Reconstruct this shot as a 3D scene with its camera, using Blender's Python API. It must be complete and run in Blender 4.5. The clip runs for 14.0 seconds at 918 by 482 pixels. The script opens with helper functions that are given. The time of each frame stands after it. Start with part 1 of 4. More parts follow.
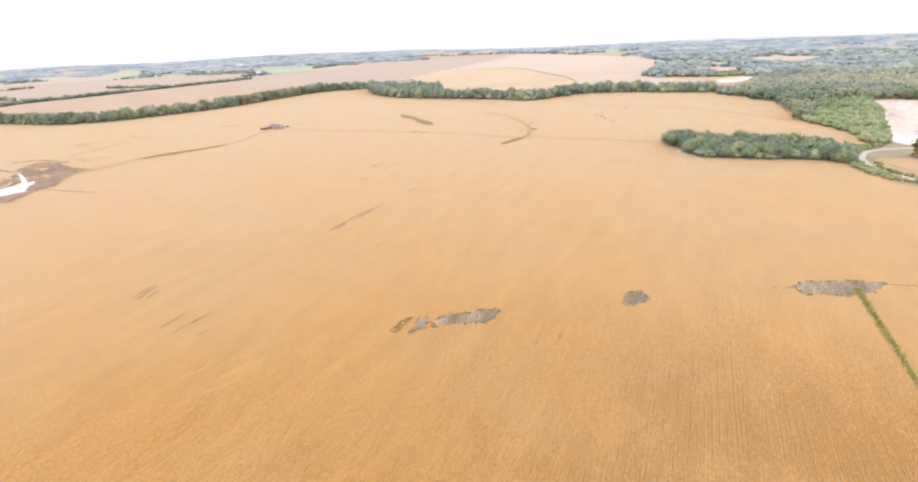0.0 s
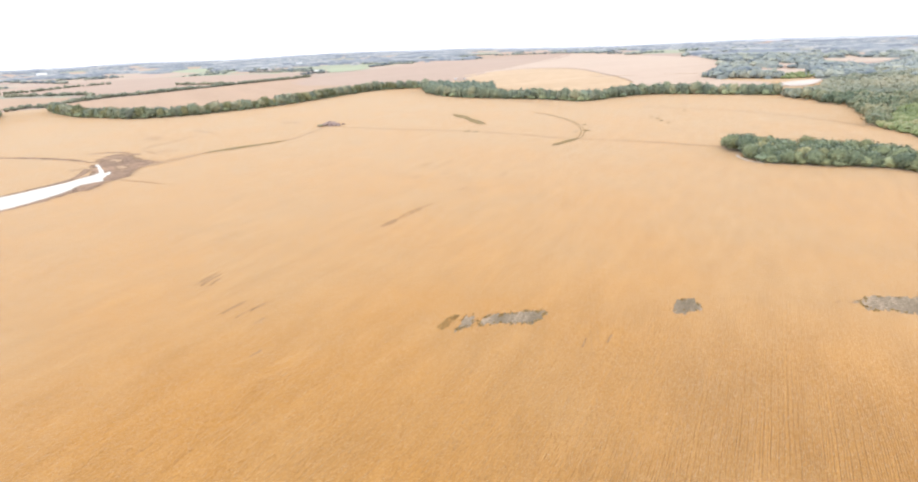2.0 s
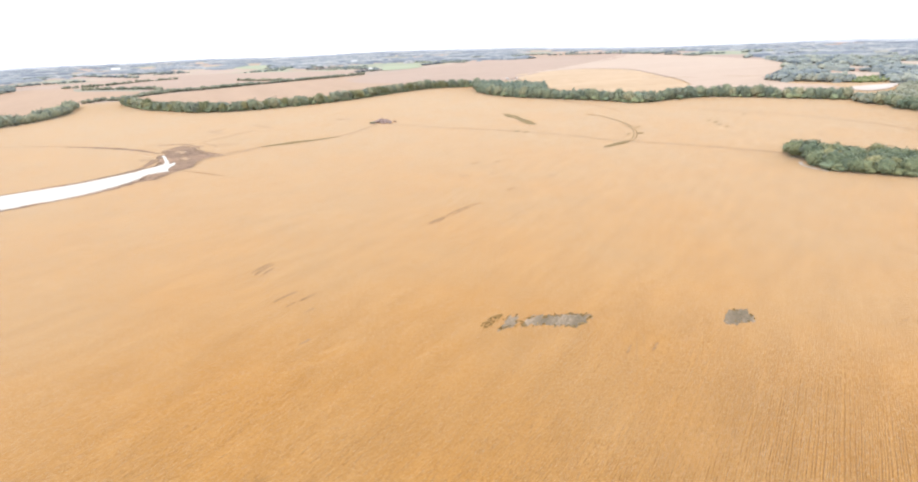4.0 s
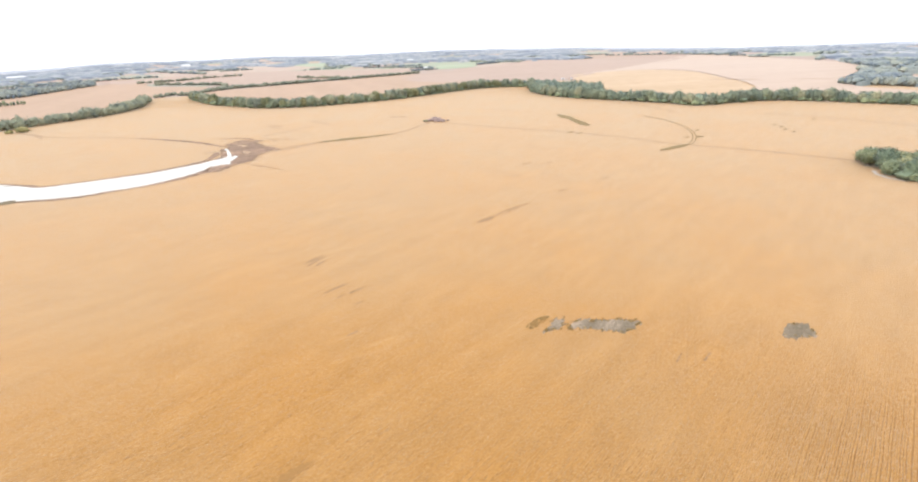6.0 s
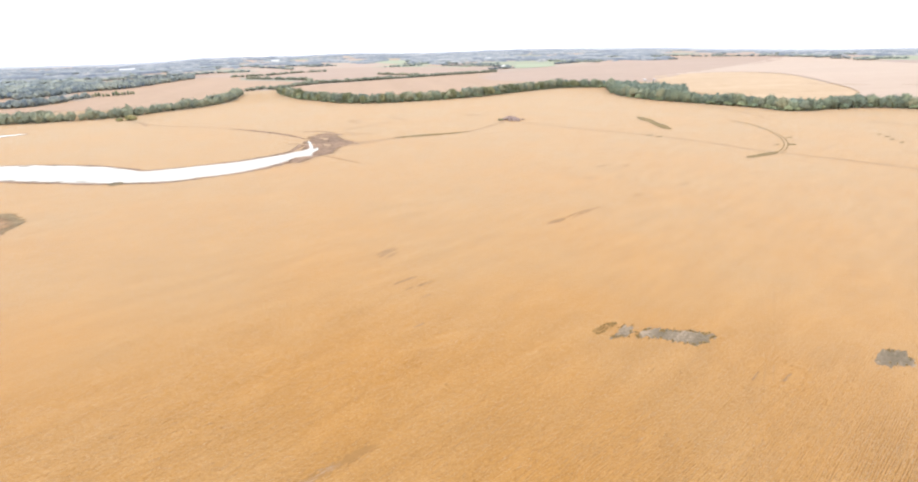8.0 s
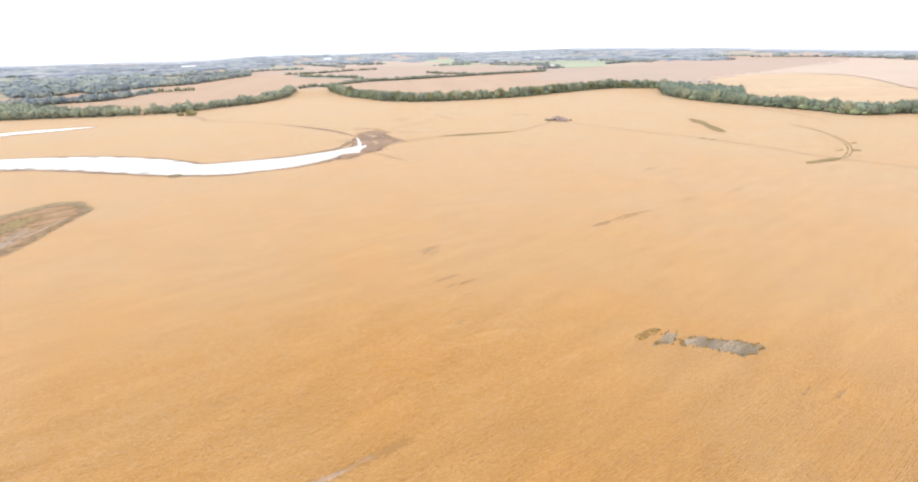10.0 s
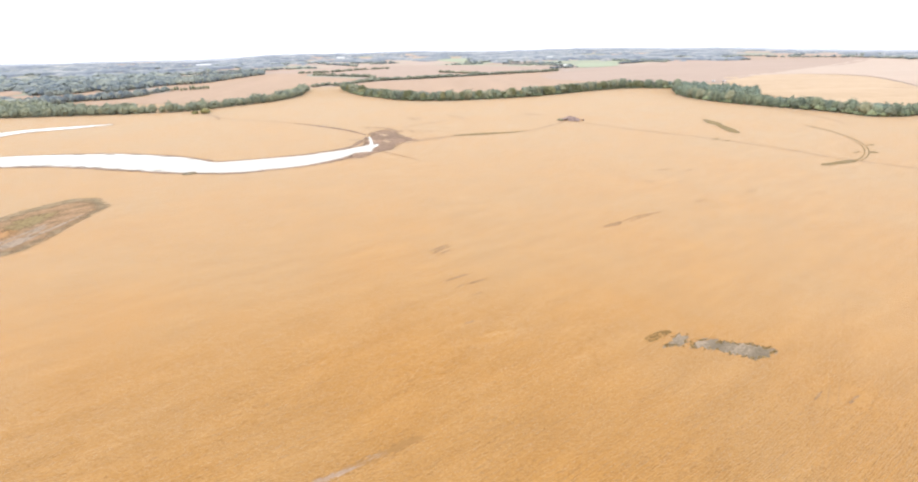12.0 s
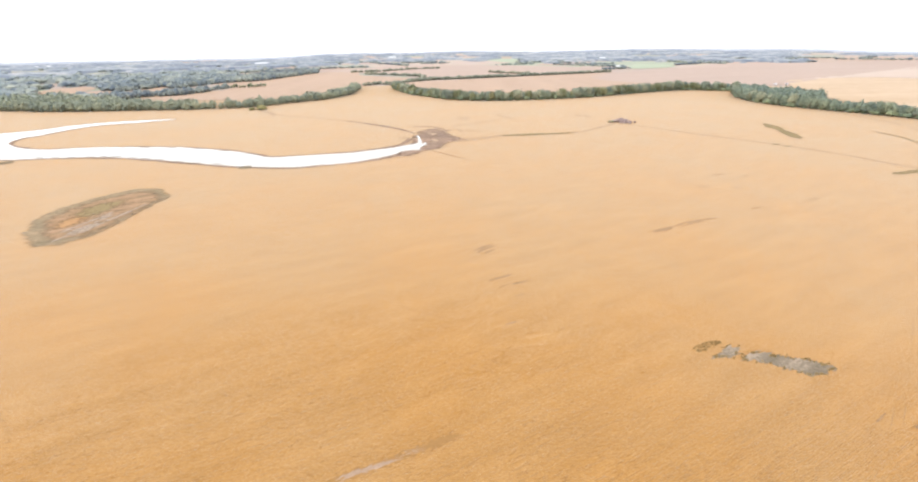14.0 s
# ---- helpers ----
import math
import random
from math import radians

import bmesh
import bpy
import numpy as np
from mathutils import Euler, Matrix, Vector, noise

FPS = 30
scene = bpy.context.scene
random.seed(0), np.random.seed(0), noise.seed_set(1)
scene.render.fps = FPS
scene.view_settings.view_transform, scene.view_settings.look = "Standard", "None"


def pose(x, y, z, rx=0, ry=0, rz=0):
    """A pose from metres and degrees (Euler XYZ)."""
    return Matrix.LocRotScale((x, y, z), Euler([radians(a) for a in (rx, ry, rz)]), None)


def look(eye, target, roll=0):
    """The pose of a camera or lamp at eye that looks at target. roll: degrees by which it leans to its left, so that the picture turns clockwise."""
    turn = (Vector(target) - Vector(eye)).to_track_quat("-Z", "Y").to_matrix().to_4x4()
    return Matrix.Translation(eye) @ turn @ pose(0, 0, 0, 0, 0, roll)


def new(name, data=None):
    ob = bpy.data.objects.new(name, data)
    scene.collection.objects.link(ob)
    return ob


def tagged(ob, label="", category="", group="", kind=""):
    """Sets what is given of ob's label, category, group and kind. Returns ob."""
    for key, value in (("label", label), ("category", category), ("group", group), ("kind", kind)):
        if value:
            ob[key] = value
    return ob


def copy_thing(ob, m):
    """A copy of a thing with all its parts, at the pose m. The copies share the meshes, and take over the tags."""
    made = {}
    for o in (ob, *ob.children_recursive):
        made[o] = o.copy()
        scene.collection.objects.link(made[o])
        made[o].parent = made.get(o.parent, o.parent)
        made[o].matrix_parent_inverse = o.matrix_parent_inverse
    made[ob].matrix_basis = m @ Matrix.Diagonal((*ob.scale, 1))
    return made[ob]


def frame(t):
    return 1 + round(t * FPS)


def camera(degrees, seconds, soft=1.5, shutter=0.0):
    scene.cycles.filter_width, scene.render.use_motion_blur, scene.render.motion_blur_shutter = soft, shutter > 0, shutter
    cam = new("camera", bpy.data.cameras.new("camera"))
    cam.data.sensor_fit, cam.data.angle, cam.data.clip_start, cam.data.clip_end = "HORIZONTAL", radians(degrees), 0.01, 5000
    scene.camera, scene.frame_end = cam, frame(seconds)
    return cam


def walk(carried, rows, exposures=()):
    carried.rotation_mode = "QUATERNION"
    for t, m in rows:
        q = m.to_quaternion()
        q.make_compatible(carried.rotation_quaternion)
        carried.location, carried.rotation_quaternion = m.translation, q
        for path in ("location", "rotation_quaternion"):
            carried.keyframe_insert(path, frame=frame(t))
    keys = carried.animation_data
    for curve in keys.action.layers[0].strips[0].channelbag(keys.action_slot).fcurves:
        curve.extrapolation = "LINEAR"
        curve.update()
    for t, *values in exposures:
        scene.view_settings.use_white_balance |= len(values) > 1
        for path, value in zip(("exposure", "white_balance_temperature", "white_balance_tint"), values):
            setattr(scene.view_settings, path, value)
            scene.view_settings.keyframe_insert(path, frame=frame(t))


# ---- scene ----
cam = camera(80.36, 14.0, soft=2.1)
# seconds, x, y, z, tilt, heading, roll
ROWS = [
    (0.0, 0.18, 0.21, 79.84, 69.50, 0.000, -2.58),
    (0.5, 0.14, -0.08, 79.95, 69.56, 0.955, -2.68),
    (1.0, 0.03, -0.46, 80.11, 69.60, 2.189, -2.67),
    (1.5, -0.12, -0.91, 80.32, 69.63, 3.702, -2.59),
    (2.0, -0.27, -1.39, 80.55, 69.65, 5.322, -2.47),
    (2.5, -0.42, -1.86, 80.79, 69.67, 6.781, -2.34),
    (3.0, -0.49, -2.20, 80.94, 69.69, 8.158, -2.19),
    (3.2, -0.49, -2.25, 80.93, 69.70, 8.680, -2.17),
    (5.3, -0.48, -2.76, 80.86, 69.83, 13.530, -1.95),
    (5.5, -0.48, -2.81, 80.85, 69.84, 14.193, -1.93),
    (6.0, -0.53, -2.95, 80.84, 69.86, 15.808, -1.79),
    (6.5, -0.60, -3.14, 80.85, 69.88, 17.443, -1.65),
    (7.0, -0.66, -3.40, 80.87, 69.89, 19.180, -1.52),
    (7.5, -0.71, -3.74, 80.91, 69.91, 21.226, -1.39),
    (8.0, -0.73, -4.17, 81.00, 69.91, 23.406, -1.26),
    (8.5, -0.69, -4.58, 81.12, 69.91, 25.087, -1.14),
    (8.7, -0.64, -4.63, 81.15, 69.91, 25.690, -1.13),
    (10.8, -0.11, -5.10, 81.44, 69.90, 28.800, -1.04),
    (11.0, -0.06, -5.14, 81.47, 69.90, 28.866, -1.03),
    (11.5, -0.02, -5.17, 81.52, 69.86, 29.129, -0.99),
    (12.0, -0.05, -5.17, 81.53, 69.85, 29.433, -0.95),
    (12.5, -0.11, -5.16, 81.50, 69.84, 30.095, -0.89),
    (13.0, -0.16, -5.15, 81.42, 69.85, 31.615, -0.82),
    (13.5, -0.19, -5.12, 81.30, 69.88, 33.297, -0.75),
    (14.0, -0.19, -5.07, 81.14, 69.93, 34.400, -0.71),
]
EXPOSURE = 1.25
walk(cam, [(t, pose(x, y, z, rx, 0, rz) @ pose(0, 0, 0, 0, 0, roll)) for t, x, y, z, rx, rz, roll in ROWS],
     exposures=[(0, EXPOSURE), (14, EXPOSURE)])

# ---- overcast daylight ----
SUN_UP, SUN_TURN = 48.0, 215.0
world = bpy.data.worlds.new("overcast_sky")
scene.world = world
world.use_nodes = True
wn, wl = world.node_tree.nodes, world.node_tree.links
sky = wn.new("ShaderNodeTexSky")
sky.sky_type, sky.sun_disc = "NISHITA", False
sky.sun_elevation, sky.sun_rotation = radians(SUN_UP), radians(SUN_TURN)
cloud = wn.new("ShaderNodeMix")
cloud.data_type = "RGBA"
cloud.inputs[0].default_value = 0.86
cloud.inputs[7].default_value = (8.2, 8.25, 8.4, 1)
wl.new(sky.outputs[0], cloud.inputs[6])
wl.new(cloud.outputs[2], wn["Background"].inputs[0])
wn["Background"].inputs[1].default_value = 0.11
sun_data = bpy.data.lights.new("sun", "SUN")
sun_data.energy, sun_data.angle, sun_data.color = 0.9, radians(14), (1.0, 0.96, 0.9)
sun = new("sun", sun_data)
a, e = radians(SUN_TURN), radians(SUN_UP)
sun.matrix_world = look((math.sin(a) * math.cos(e) * 100, math.cos(a) * math.cos(e) * 100, math.sin(e) * 100), (0, 0, 0))


# ---- materials ----
def shade(name, dark, light, big=0.02, small=1.0, rough=0.85, bump=0.0, bump_scale=2.0, sheen=0.0, spec=0.25,
          third=None, per_piece=0.0, per_object=0.0, stretch=None, mid=0.5, spread=0.25, share=0.55, sheen_rough=0.4, detail=4, feather=0.0, frayed=2.6, hues=None, sheen_tint=(0.88, 0.94, 1.0)):
    """A surface whose colour wanders between two tones at a large and a small scale, with fine relief."""
    m = bpy.data.materials.new(name)
    m.use_nodes = True
    n, l = m.node_tree.nodes, m.node_tree.links
    p = n["Principled BSDF"]
    p.inputs["Roughness"].default_value = rough
    p.inputs["Specular IOR Level"].default_value = spec
    p.inputs["Sheen Weight"].default_value = sheen
    p.inputs["Sheen Roughness"].default_value = sheen_rough
    # the bluish sheen imitates haze on surfaces seen at a grazing angle
    p.inputs["Sheen Tint"].default_value = (*sheen_tint, 1)
    where = n.new("ShaderNodeNewGeometry").outputs["Position"]
    if stretch:
        turn, sx, sy = stretch
        mp = n.new("ShaderNodeMapping")
        mp.vector_type = "TEXTURE"
        mp.inputs["Rotation"].default_value = (0, 0, radians(turn))
        mp.inputs["Scale"].default_value = (sx, sy, 1)
        l.new(where, mp.inputs["Vector"])
        where_big = mp.outputs[0]
    else:
        where_big = where

    def grain(scale, detail, vec):
        t = n.new("ShaderNodeTexNoise")
        t.inputs["Scale"].default_value = scale
        t.inputs["Detail"].default_value = detail
        t.inputs["Roughness"].default_value = 0.6
        l.new(vec, t.inputs["Vector"])
        return t.outputs[0]

    def math_node(op, a, b):
        k = n.new("ShaderNodeMath")
        k.operation = op
        for i, v in enumerate((a, b)):
            if isinstance(v, (int, float)):
                k.inputs[i].default_value = v
            else:
                l.new(v, k.inputs[i])
        return k.outputs[0]

    f = math_node("ADD", math_node("MULTIPLY", grain(big, detail, where_big), share), math_node("MULTIPLY", grain(small, 3, where), 1 - share))
    if per_piece:
        g = n.new("ShaderNodeNewGeometry").outputs["Random Per Island"]
        f = math_node("ADD", f, math_node("MULTIPLY", math_node("SUBTRACT", g, 0.5), per_piece))
    if per_object:
        g = n.new("ShaderNodeObjectInfo").outputs["Random"]
        f = math_node("ADD", f, math_node("MULTIPLY", math_node("SUBTRACT", g, 0.5), per_object))
    r = n.new("ShaderNodeValToRGB")
    els = r.color_ramp.elements
    els[0].position, els[1].position = mid - spread, mid + spread
    els[0].color, els[1].color = (*dark, 1), (*light, 1)
    if third:
        k = els.new(mid)
        k.color = (*third, 1)
    l.new(f, r.inputs[0])
    if hues:  # wide soft patches of two slightly different hues
        patch, size = n.new("ShaderNodeValToRGB"), hues[2]
        patch.color_ramp.elements[0].position, patch.color_ramp.elements[1].position = 0.38, 0.62
        patch.color_ramp.elements[0].color, patch.color_ramp.elements[1].color = (*hues[0], 1), (*hues[1], 1)
        l.new(grain(size, 4, where), patch.inputs[0])
        mix = n.new("ShaderNodeMix")
        mix.data_type, mix.blend_type = "RGBA", "MULTIPLY"
        mix.inputs[0].default_value = 1.0
        l.new(r.outputs[0], mix.inputs[6])
        l.new(patch.outputs[0], mix.inputs[7])
        l.new(mix.outputs[2], p.inputs["Base Color"])
    else:
        l.new(r.outputs[0], p.inputs["Base Color"])
    if feather:  # the edge breaks up into tufts and gaps, by the cover stored in the mesh
        cover = n.new("ShaderNodeAttribute")
        cover.attribute_name = "cover"
        broken = math_node("ADD", cover.outputs["Fac"], math_node("MULTIPLY", math_node("SUBTRACT", grain(feather, 3, where_big), 0.5), frayed))
        edge = n.new("ShaderNodeMapRange")
        edge.interpolation_type = "SMOOTHSTEP"
        edge.inputs["From Min"].default_value, edge.inputs["From Max"].default_value = 0.22, 0.95
        l.new(broken, edge.inputs["Value"])
        l.new(edge.outputs[0], p.inputs["Alpha"])
    if bump:
        b = n.new("ShaderNodeBump")
        b.inputs["Strength"].default_value = bump
        b.inputs["Distance"].default_value = 0.4
        l.new(grain(bump_scale, 3, where), b.inputs["Height"])
        l.new(b.outputs[0], p.inputs["Normal"])
    return m


M = {
    "crop": shade("ripe_soybean_crop", (0.238, 0.117, 0.028), (0.391, 0.212, 0.069), big=0.11, small=2.2, bump=0.5, bump_scale=2.2,
                  sheen=0.33, spec=0.2, third=(0.313, 0.1585, 0.0445), stretch=(-24, 0.7, 3.0), spread=0.20, share=0.30, detail=4,
                  hues=((1.0, 0.975, 0.86), (0.965, 1.02, 1.18), 0.014), sheen_tint=(0.85, 0.97, 0.96)),
    # brown litter tone that also paints the shade in the furrows
    "litter_shade": shade("litter_and_furrow_shade", (0.195, 0.105, 0.038), (0.305, 0.17, 0.065), big=0.2, small=2.5, rough=0.9, spec=0.1),
    "field": shade("far_stubble_field", (0.24, 0.143, 0.074), (0.335, 0.207, 0.118), big=0.006, small=0.05, sheen=0.14, spec=0.2, third=(0.285, 0.178, 0.108), stretch=(35, 0.3, 2)),
    "pink": shade("far_pale_brown_field", (0.232, 0.153, 0.11), (0.31, 0.21, 0.155), big=0.006, small=0.04, sheen=0.14, spec=0.2, stretch=(-40, 0.3, 2)),
    "yellow": shade("far_yellow_field", (0.29, 0.175, 0.07), (0.38, 0.25, 0.135), big=0.005, small=0.04, sheen=0.2, spec=0.2, stretch=(-60, 0.3, 2), spread=0.17),
    "blush": shade("far_pinkish_stubble", (0.285, 0.192, 0.13), (0.36, 0.252, 0.182), big=0.005, small=0.04, sheen=0.2, spec=0.2, stretch=(-60, 0.3, 2)),
    "faint": shade("trodden_crop", (0.21, 0.125, 0.058), (0.32, 0.19, 0.085), big=0.06, small=0.7, bump=0.3, sheen=0.2, feather=0.35),
    "green_field": shade("far_green_pasture", (0.205, 0.24, 0.15), (0.255, 0.278, 0.188), big=0.01, small=0.06, sheen=0.1),
    "soil": shade("dry_grey_soil", (0.108, 0.087, 0.058), (0.325, 0.252, 0.188), big=0.10, small=1.2, bump=0.4, rough=0.9, spec=0.12, third=(0.18, 0.143, 0.104), stretch=(-24, 0.5, 2), spread=0.14),
    "mud": shade("dark_wet_mud", (0.112, 0.077, 0.054), (0.335, 0.22, 0.15), big=0.04, small=0.3, bump=0.3, rough=0.85, spec=0.1, third=(0.215, 0.146, 0.108), stretch=(40, 2.8, 0.5), spread=0.2, feather=0.16),
    "washed": shade("washed_pale_soil", (0.185, 0.12, 0.076), (0.37, 0.265, 0.195), big=0.4, small=1.5, bump=0.2, rough=0.9, spec=0.1, stretch=(-24, 0.5, 2)),
    "islet": shade("wet_islet_mud", (0.085, 0.065, 0.05), (0.20, 0.15, 0.11), big=0.2, small=1.0, rough=0.6, bump=0.3),
    "thin": shade("thin_flattened_crop", (0.205, 0.13, 0.072), (0.31, 0.187, 0.098), big=0.05, small=0.6, bump=0.3, feather=0.6),
    "oval": shade("dry_pond_bed", (0.122, 0.098, 0.055), (0.31, 0.215, 0.132), big=0.05, small=0.4, bump=0.3, third=(0.205, 0.15, 0.088), stretch=(-28, 0.5, 3.0), spread=0.18, feather=0.35),
    "rust": shade("rusty_dry_weeds", (0.135, 0.098, 0.052), (0.325, 0.215, 0.14), big=0.08, small=0.5, bump=0.4, third=(0.235, 0.14, 0.072), stretch=(-28, 0.5, 3.0), spread=0.19, feather=0.3, frayed=2.6),
    "orange": shade("orange_dry_weeds", (0.23, 0.122, 0.05), (0.36, 0.205, 0.09), big=0.1, small=0.6, bump=0.4, feather=0.4, frayed=1.3),
    "silt": shade("pale_dry_silt", (0.19, 0.14, 0.10), (0.36, 0.285, 0.225), big=0.15, small=0.6, bump=0.2, feather=0.6, frayed=2.4, stretch=(-28, 0.5, 2.5)),
    "weeds": shade("olive_weeds", (0.122, 0.092, 0.04), (0.248, 0.176, 0.08), big=0.1, small=0.8, bump=0.5, feather=0.55),
    "grass": shade("green_ditch_grass", (0.185, 0.162, 0.05), (0.335, 0.278, 0.108), big=0.3, small=1.5, bump=0.6),
    "sand": shade("pale_river_sand", (0.22, 0.17, 0.15), (0.50, 0.42, 0.385), big=0.02, small=0.15, bump=0.2, stretch=(-35, 0.5, 2.5), third=(0.42, 0.345, 0.315), spread=0.15),
    "bright_sand": shade("bright_dry_sand", (0.36, 0.31, 0.285), (0.52, 0.465, 0.435), big=0.02, small=0.15),
    "gravel": shade("pale_gravel", (0.30, 0.26, 0.22), (0.44, 0.39, 0.35), big=0.2, small=1.5, bump=0.3),
    "verge": shade("rough_verge_grass", (0.15, 0.125, 0.075), (0.29, 0.225, 0.15), big=0.05, small=0.4, bump=0.5),
    # tones lifted above real foliage, partly to paint in haze
    "leaf": shade("broad_leaves", (0.072, 0.098, 0.076), (0.225, 0.248, 0.139), big=0.12, small=1.2, rough=0.8, spec=0.12, sheen=0.18, per_piece=0.3, per_object=0.3, third=(0.138, 0.172, 0.109)),
    # paler copy of the leaf tones, with haze over the belts painted in
    "hazed_belt_leaf": shade("hazed_belt_leaves", (0.092, 0.122, 0.108), (0.258, 0.278, 0.178), big=0.08, small=1.0, rough=0.8, spec=0.12, sheen=0.22, per_piece=0.28, per_object=0.2, third=(0.165, 0.2, 0.148)),
    "olive_leaf": shade("olive_broad_leaves", (0.088, 0.105, 0.06), (0.268, 0.252, 0.132), big=0.12, small=1.2, rough=0.8, spec=0.12, sheen=0.18, per_piece=0.3, per_object=0.3, third=(0.168, 0.178, 0.095)),
    # palest of the belt leaves, lifted again to put haze into the colour
    "hazed_hedge_leaf": shade("hazed_hedge_leaves", (0.112, 0.138, 0.121), (0.318, 0.312, 0.200), big=0.05, small=0.8, rough=0.8, spec=0.12, sheen=0.25, per_piece=0.3, per_object=0.35, third=(0.20, 0.22, 0.158)),
    "willow": shade("willow_leaves", (0.084, 0.112, 0.052), (0.228, 0.22, 0.12), big=0.012, small=0.5, rough=0.8, spec=0.12, sheen=0.18, per_piece=0.2, share=0.74, spread=0.15, third=(0.142, 0.175, 0.077)),
    "river_leaf": shade("riverside_leaves", (0.078, 0.108, 0.078), (0.232, 0.22, 0.137), big=0.009, small=0.3, rough=0.8, spec=0.12, sheen=0.16, per_piece=0.26, share=0.66, spread=0.16, third=(0.138, 0.16, 0.105)),
    # some haze mixed into the leaf colour: a little paler and bluer
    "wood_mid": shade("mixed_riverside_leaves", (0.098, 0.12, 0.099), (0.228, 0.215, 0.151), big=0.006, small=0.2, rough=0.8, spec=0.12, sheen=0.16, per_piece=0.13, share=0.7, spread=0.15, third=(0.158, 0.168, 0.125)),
    # distance haze is painted into these bluish-grey leaf tones
    "hazed_far_leaf": shade("hazed_mixed_wood", (0.098, 0.124, 0.155), (0.262, 0.272, 0.222), big=0.008, small=0.1, rough=0.8, spec=0.12, sheen=0.22, per_piece=0.2, share=0.66, spread=0.15, third=(0.17, 0.197, 0.192)),
    # strongest blue cast: the colour itself carries the haze of the horizon
    "hazed_horizon_leaf": shade("hazed_horizon_wood", (0.064, 0.084, 0.124), (0.275, 0.275, 0.272), big=0.006, small=0.04, rough=0.8, spec=0.2, sheen=0.15, share=0.6, spread=0.095, third=(0.118, 0.138, 0.168)),
    # darker bluish copy of the far leaves; shade and haze are in the tone
    "shaded_canopy_leaf": shade("shaded_leaf_canopy", (0.08, 0.10, 0.112), (0.195, 0.202, 0.165), big=0.006, small=0.06, bump=0.8, bump_scale=0.12, rough=0.8, spec=0.2, sheen=0.12, share=0.6, spread=0.15, third=(0.122, 0.14, 0.138)),
    # haze painted as the pale blue of a backdrop ridge
    "haze": shade("horizon_haze_paint", (0.30, 0.325, 0.385), (0.40, 0.42, 0.46), big=0.002, small=0.012, rough=0.9, spec=0.1, share=0.6),
    "rust_leaf": shade("turning_leaves", (0.10, 0.075, 0.03), (0.25, 0.185, 0.075), big=0.2, small=1.2, rough=0.8, spec=0.12, sheen=0.15, per_piece=0.3, third=(0.165, 0.125, 0.05)),
    "verge_scrub": shade("olive_scrub", (0.085, 0.095, 0.045), (0.225, 0.205, 0.10), big=0.05, small=0.8, rough=0.8, spec=0.12, sheen=0.15, per_piece=0.3, third=(0.145, 0.15, 0.07)),
    "tuft_weeds": shade("olive_weed_tufts", (0.24, 0.178, 0.08), (0.38, 0.262, 0.115), big=0.1, small=0.8, third=(0.315, 0.222, 0.10)),
    "bush_leaf": shade("yellow_olive_leaves", (0.17, 0.165, 0.075), (0.36, 0.315, 0.15), big=0.2, small=0.9, rough=0.8, spec=0.12, sheen=0.2, per_piece=0.3, third=(0.265, 0.245, 0.112)),
    "pale": shade("pale_far_field", (0.30, 0.225, 0.175), (0.38, 0.30, 0.245), big=0.006, small=0.04, sheen=0.1, spec=0.2, stretch=(-40, 0.3, 2)),
    "bark": shade("grey_brown_bark", (0.06, 0.045, 0.035), (0.17, 0.14, 0.11), big=1.0, small=6.0, bump=0.6, bump_scale=8),
    "stone": shade("grey_field_stone", (0.15, 0.108, 0.10), (0.34, 0.26, 0.24), big=0.6, small=3.0, bump=0.5, per_object=0.4),
    "white_wall": shade("white_painted_boards", (0.62, 0.62, 0.60), (0.8, 0.8, 0.78), big=0.5, small=2.0),
    "tin": shade("pale_tin_roof", (0.45, 0.46, 0.48), (0.66, 0.66, 0.68), big=0.5, small=2.0, rough=0.45, spec=0.5),
    "dark_door": shade("dark_barn_door", (0.06, 0.05, 0.045), (0.12, 0.1, 0.09), big=0.5, small=2.0),
}
# patchwork of distant fields
plain = bpy.data.materials.new("distant_field_patchwork")
plain.use_nodes = True
pn, pl = plain.node_tree.nodes, plain.node_tree.links
pn["Principled BSDF"].inputs["Roughness"].default_value = 0.9
pn["Principled BSDF"].inputs["Sheen Weight"].default_value = 0.06
cell = pn.new("ShaderNodeTexVoronoi")
cell.inputs["Scale"].default_value = 0.0032
place = pn.new("ShaderNodeNewGeometry").outputs["Position"]
pl.new(place, cell.inputs["Vector"])
pick = pn.new("ShaderNodeSeparateColor")
pl.new(cell.outputs["Color"], pick.inputs[0])
tone = pn.new("ShaderNodeValToRGB")
tone.color_ramp.interpolation = "CONSTANT"
els = tone.color_ramp.elements
for k, (at, col) in enumerate([(0.0, (0.27, 0.185, 0.135)), (0.3, (0.255, 0.19, 0.155)), (0.52, (0.20, 0.195, 0.15)), (0.68, (0.30, 0.225, 0.18)), (0.9, (0.205, 0.225, 0.155))]):
    el = els[k] if k < 2 else els.new(at)
    el.position, el.color = at, (*col, 1)
pl.new(pick.outputs[0], tone.inputs[0])
mottle = pn.new("ShaderNodeTexNoise")
mottle.inputs["Scale"].default_value = 0.02
mottle.inputs["Detail"].default_value = 4
pl.new(place, mottle.inputs["Vector"])
blend = pn.new("ShaderNodeMix")
blend.data_type, blend.blend_type = "RGBA", "OVERLAY"
blend.inputs[0].default_value = 0.25
pl.new(tone.outputs[0], blend.inputs[6])
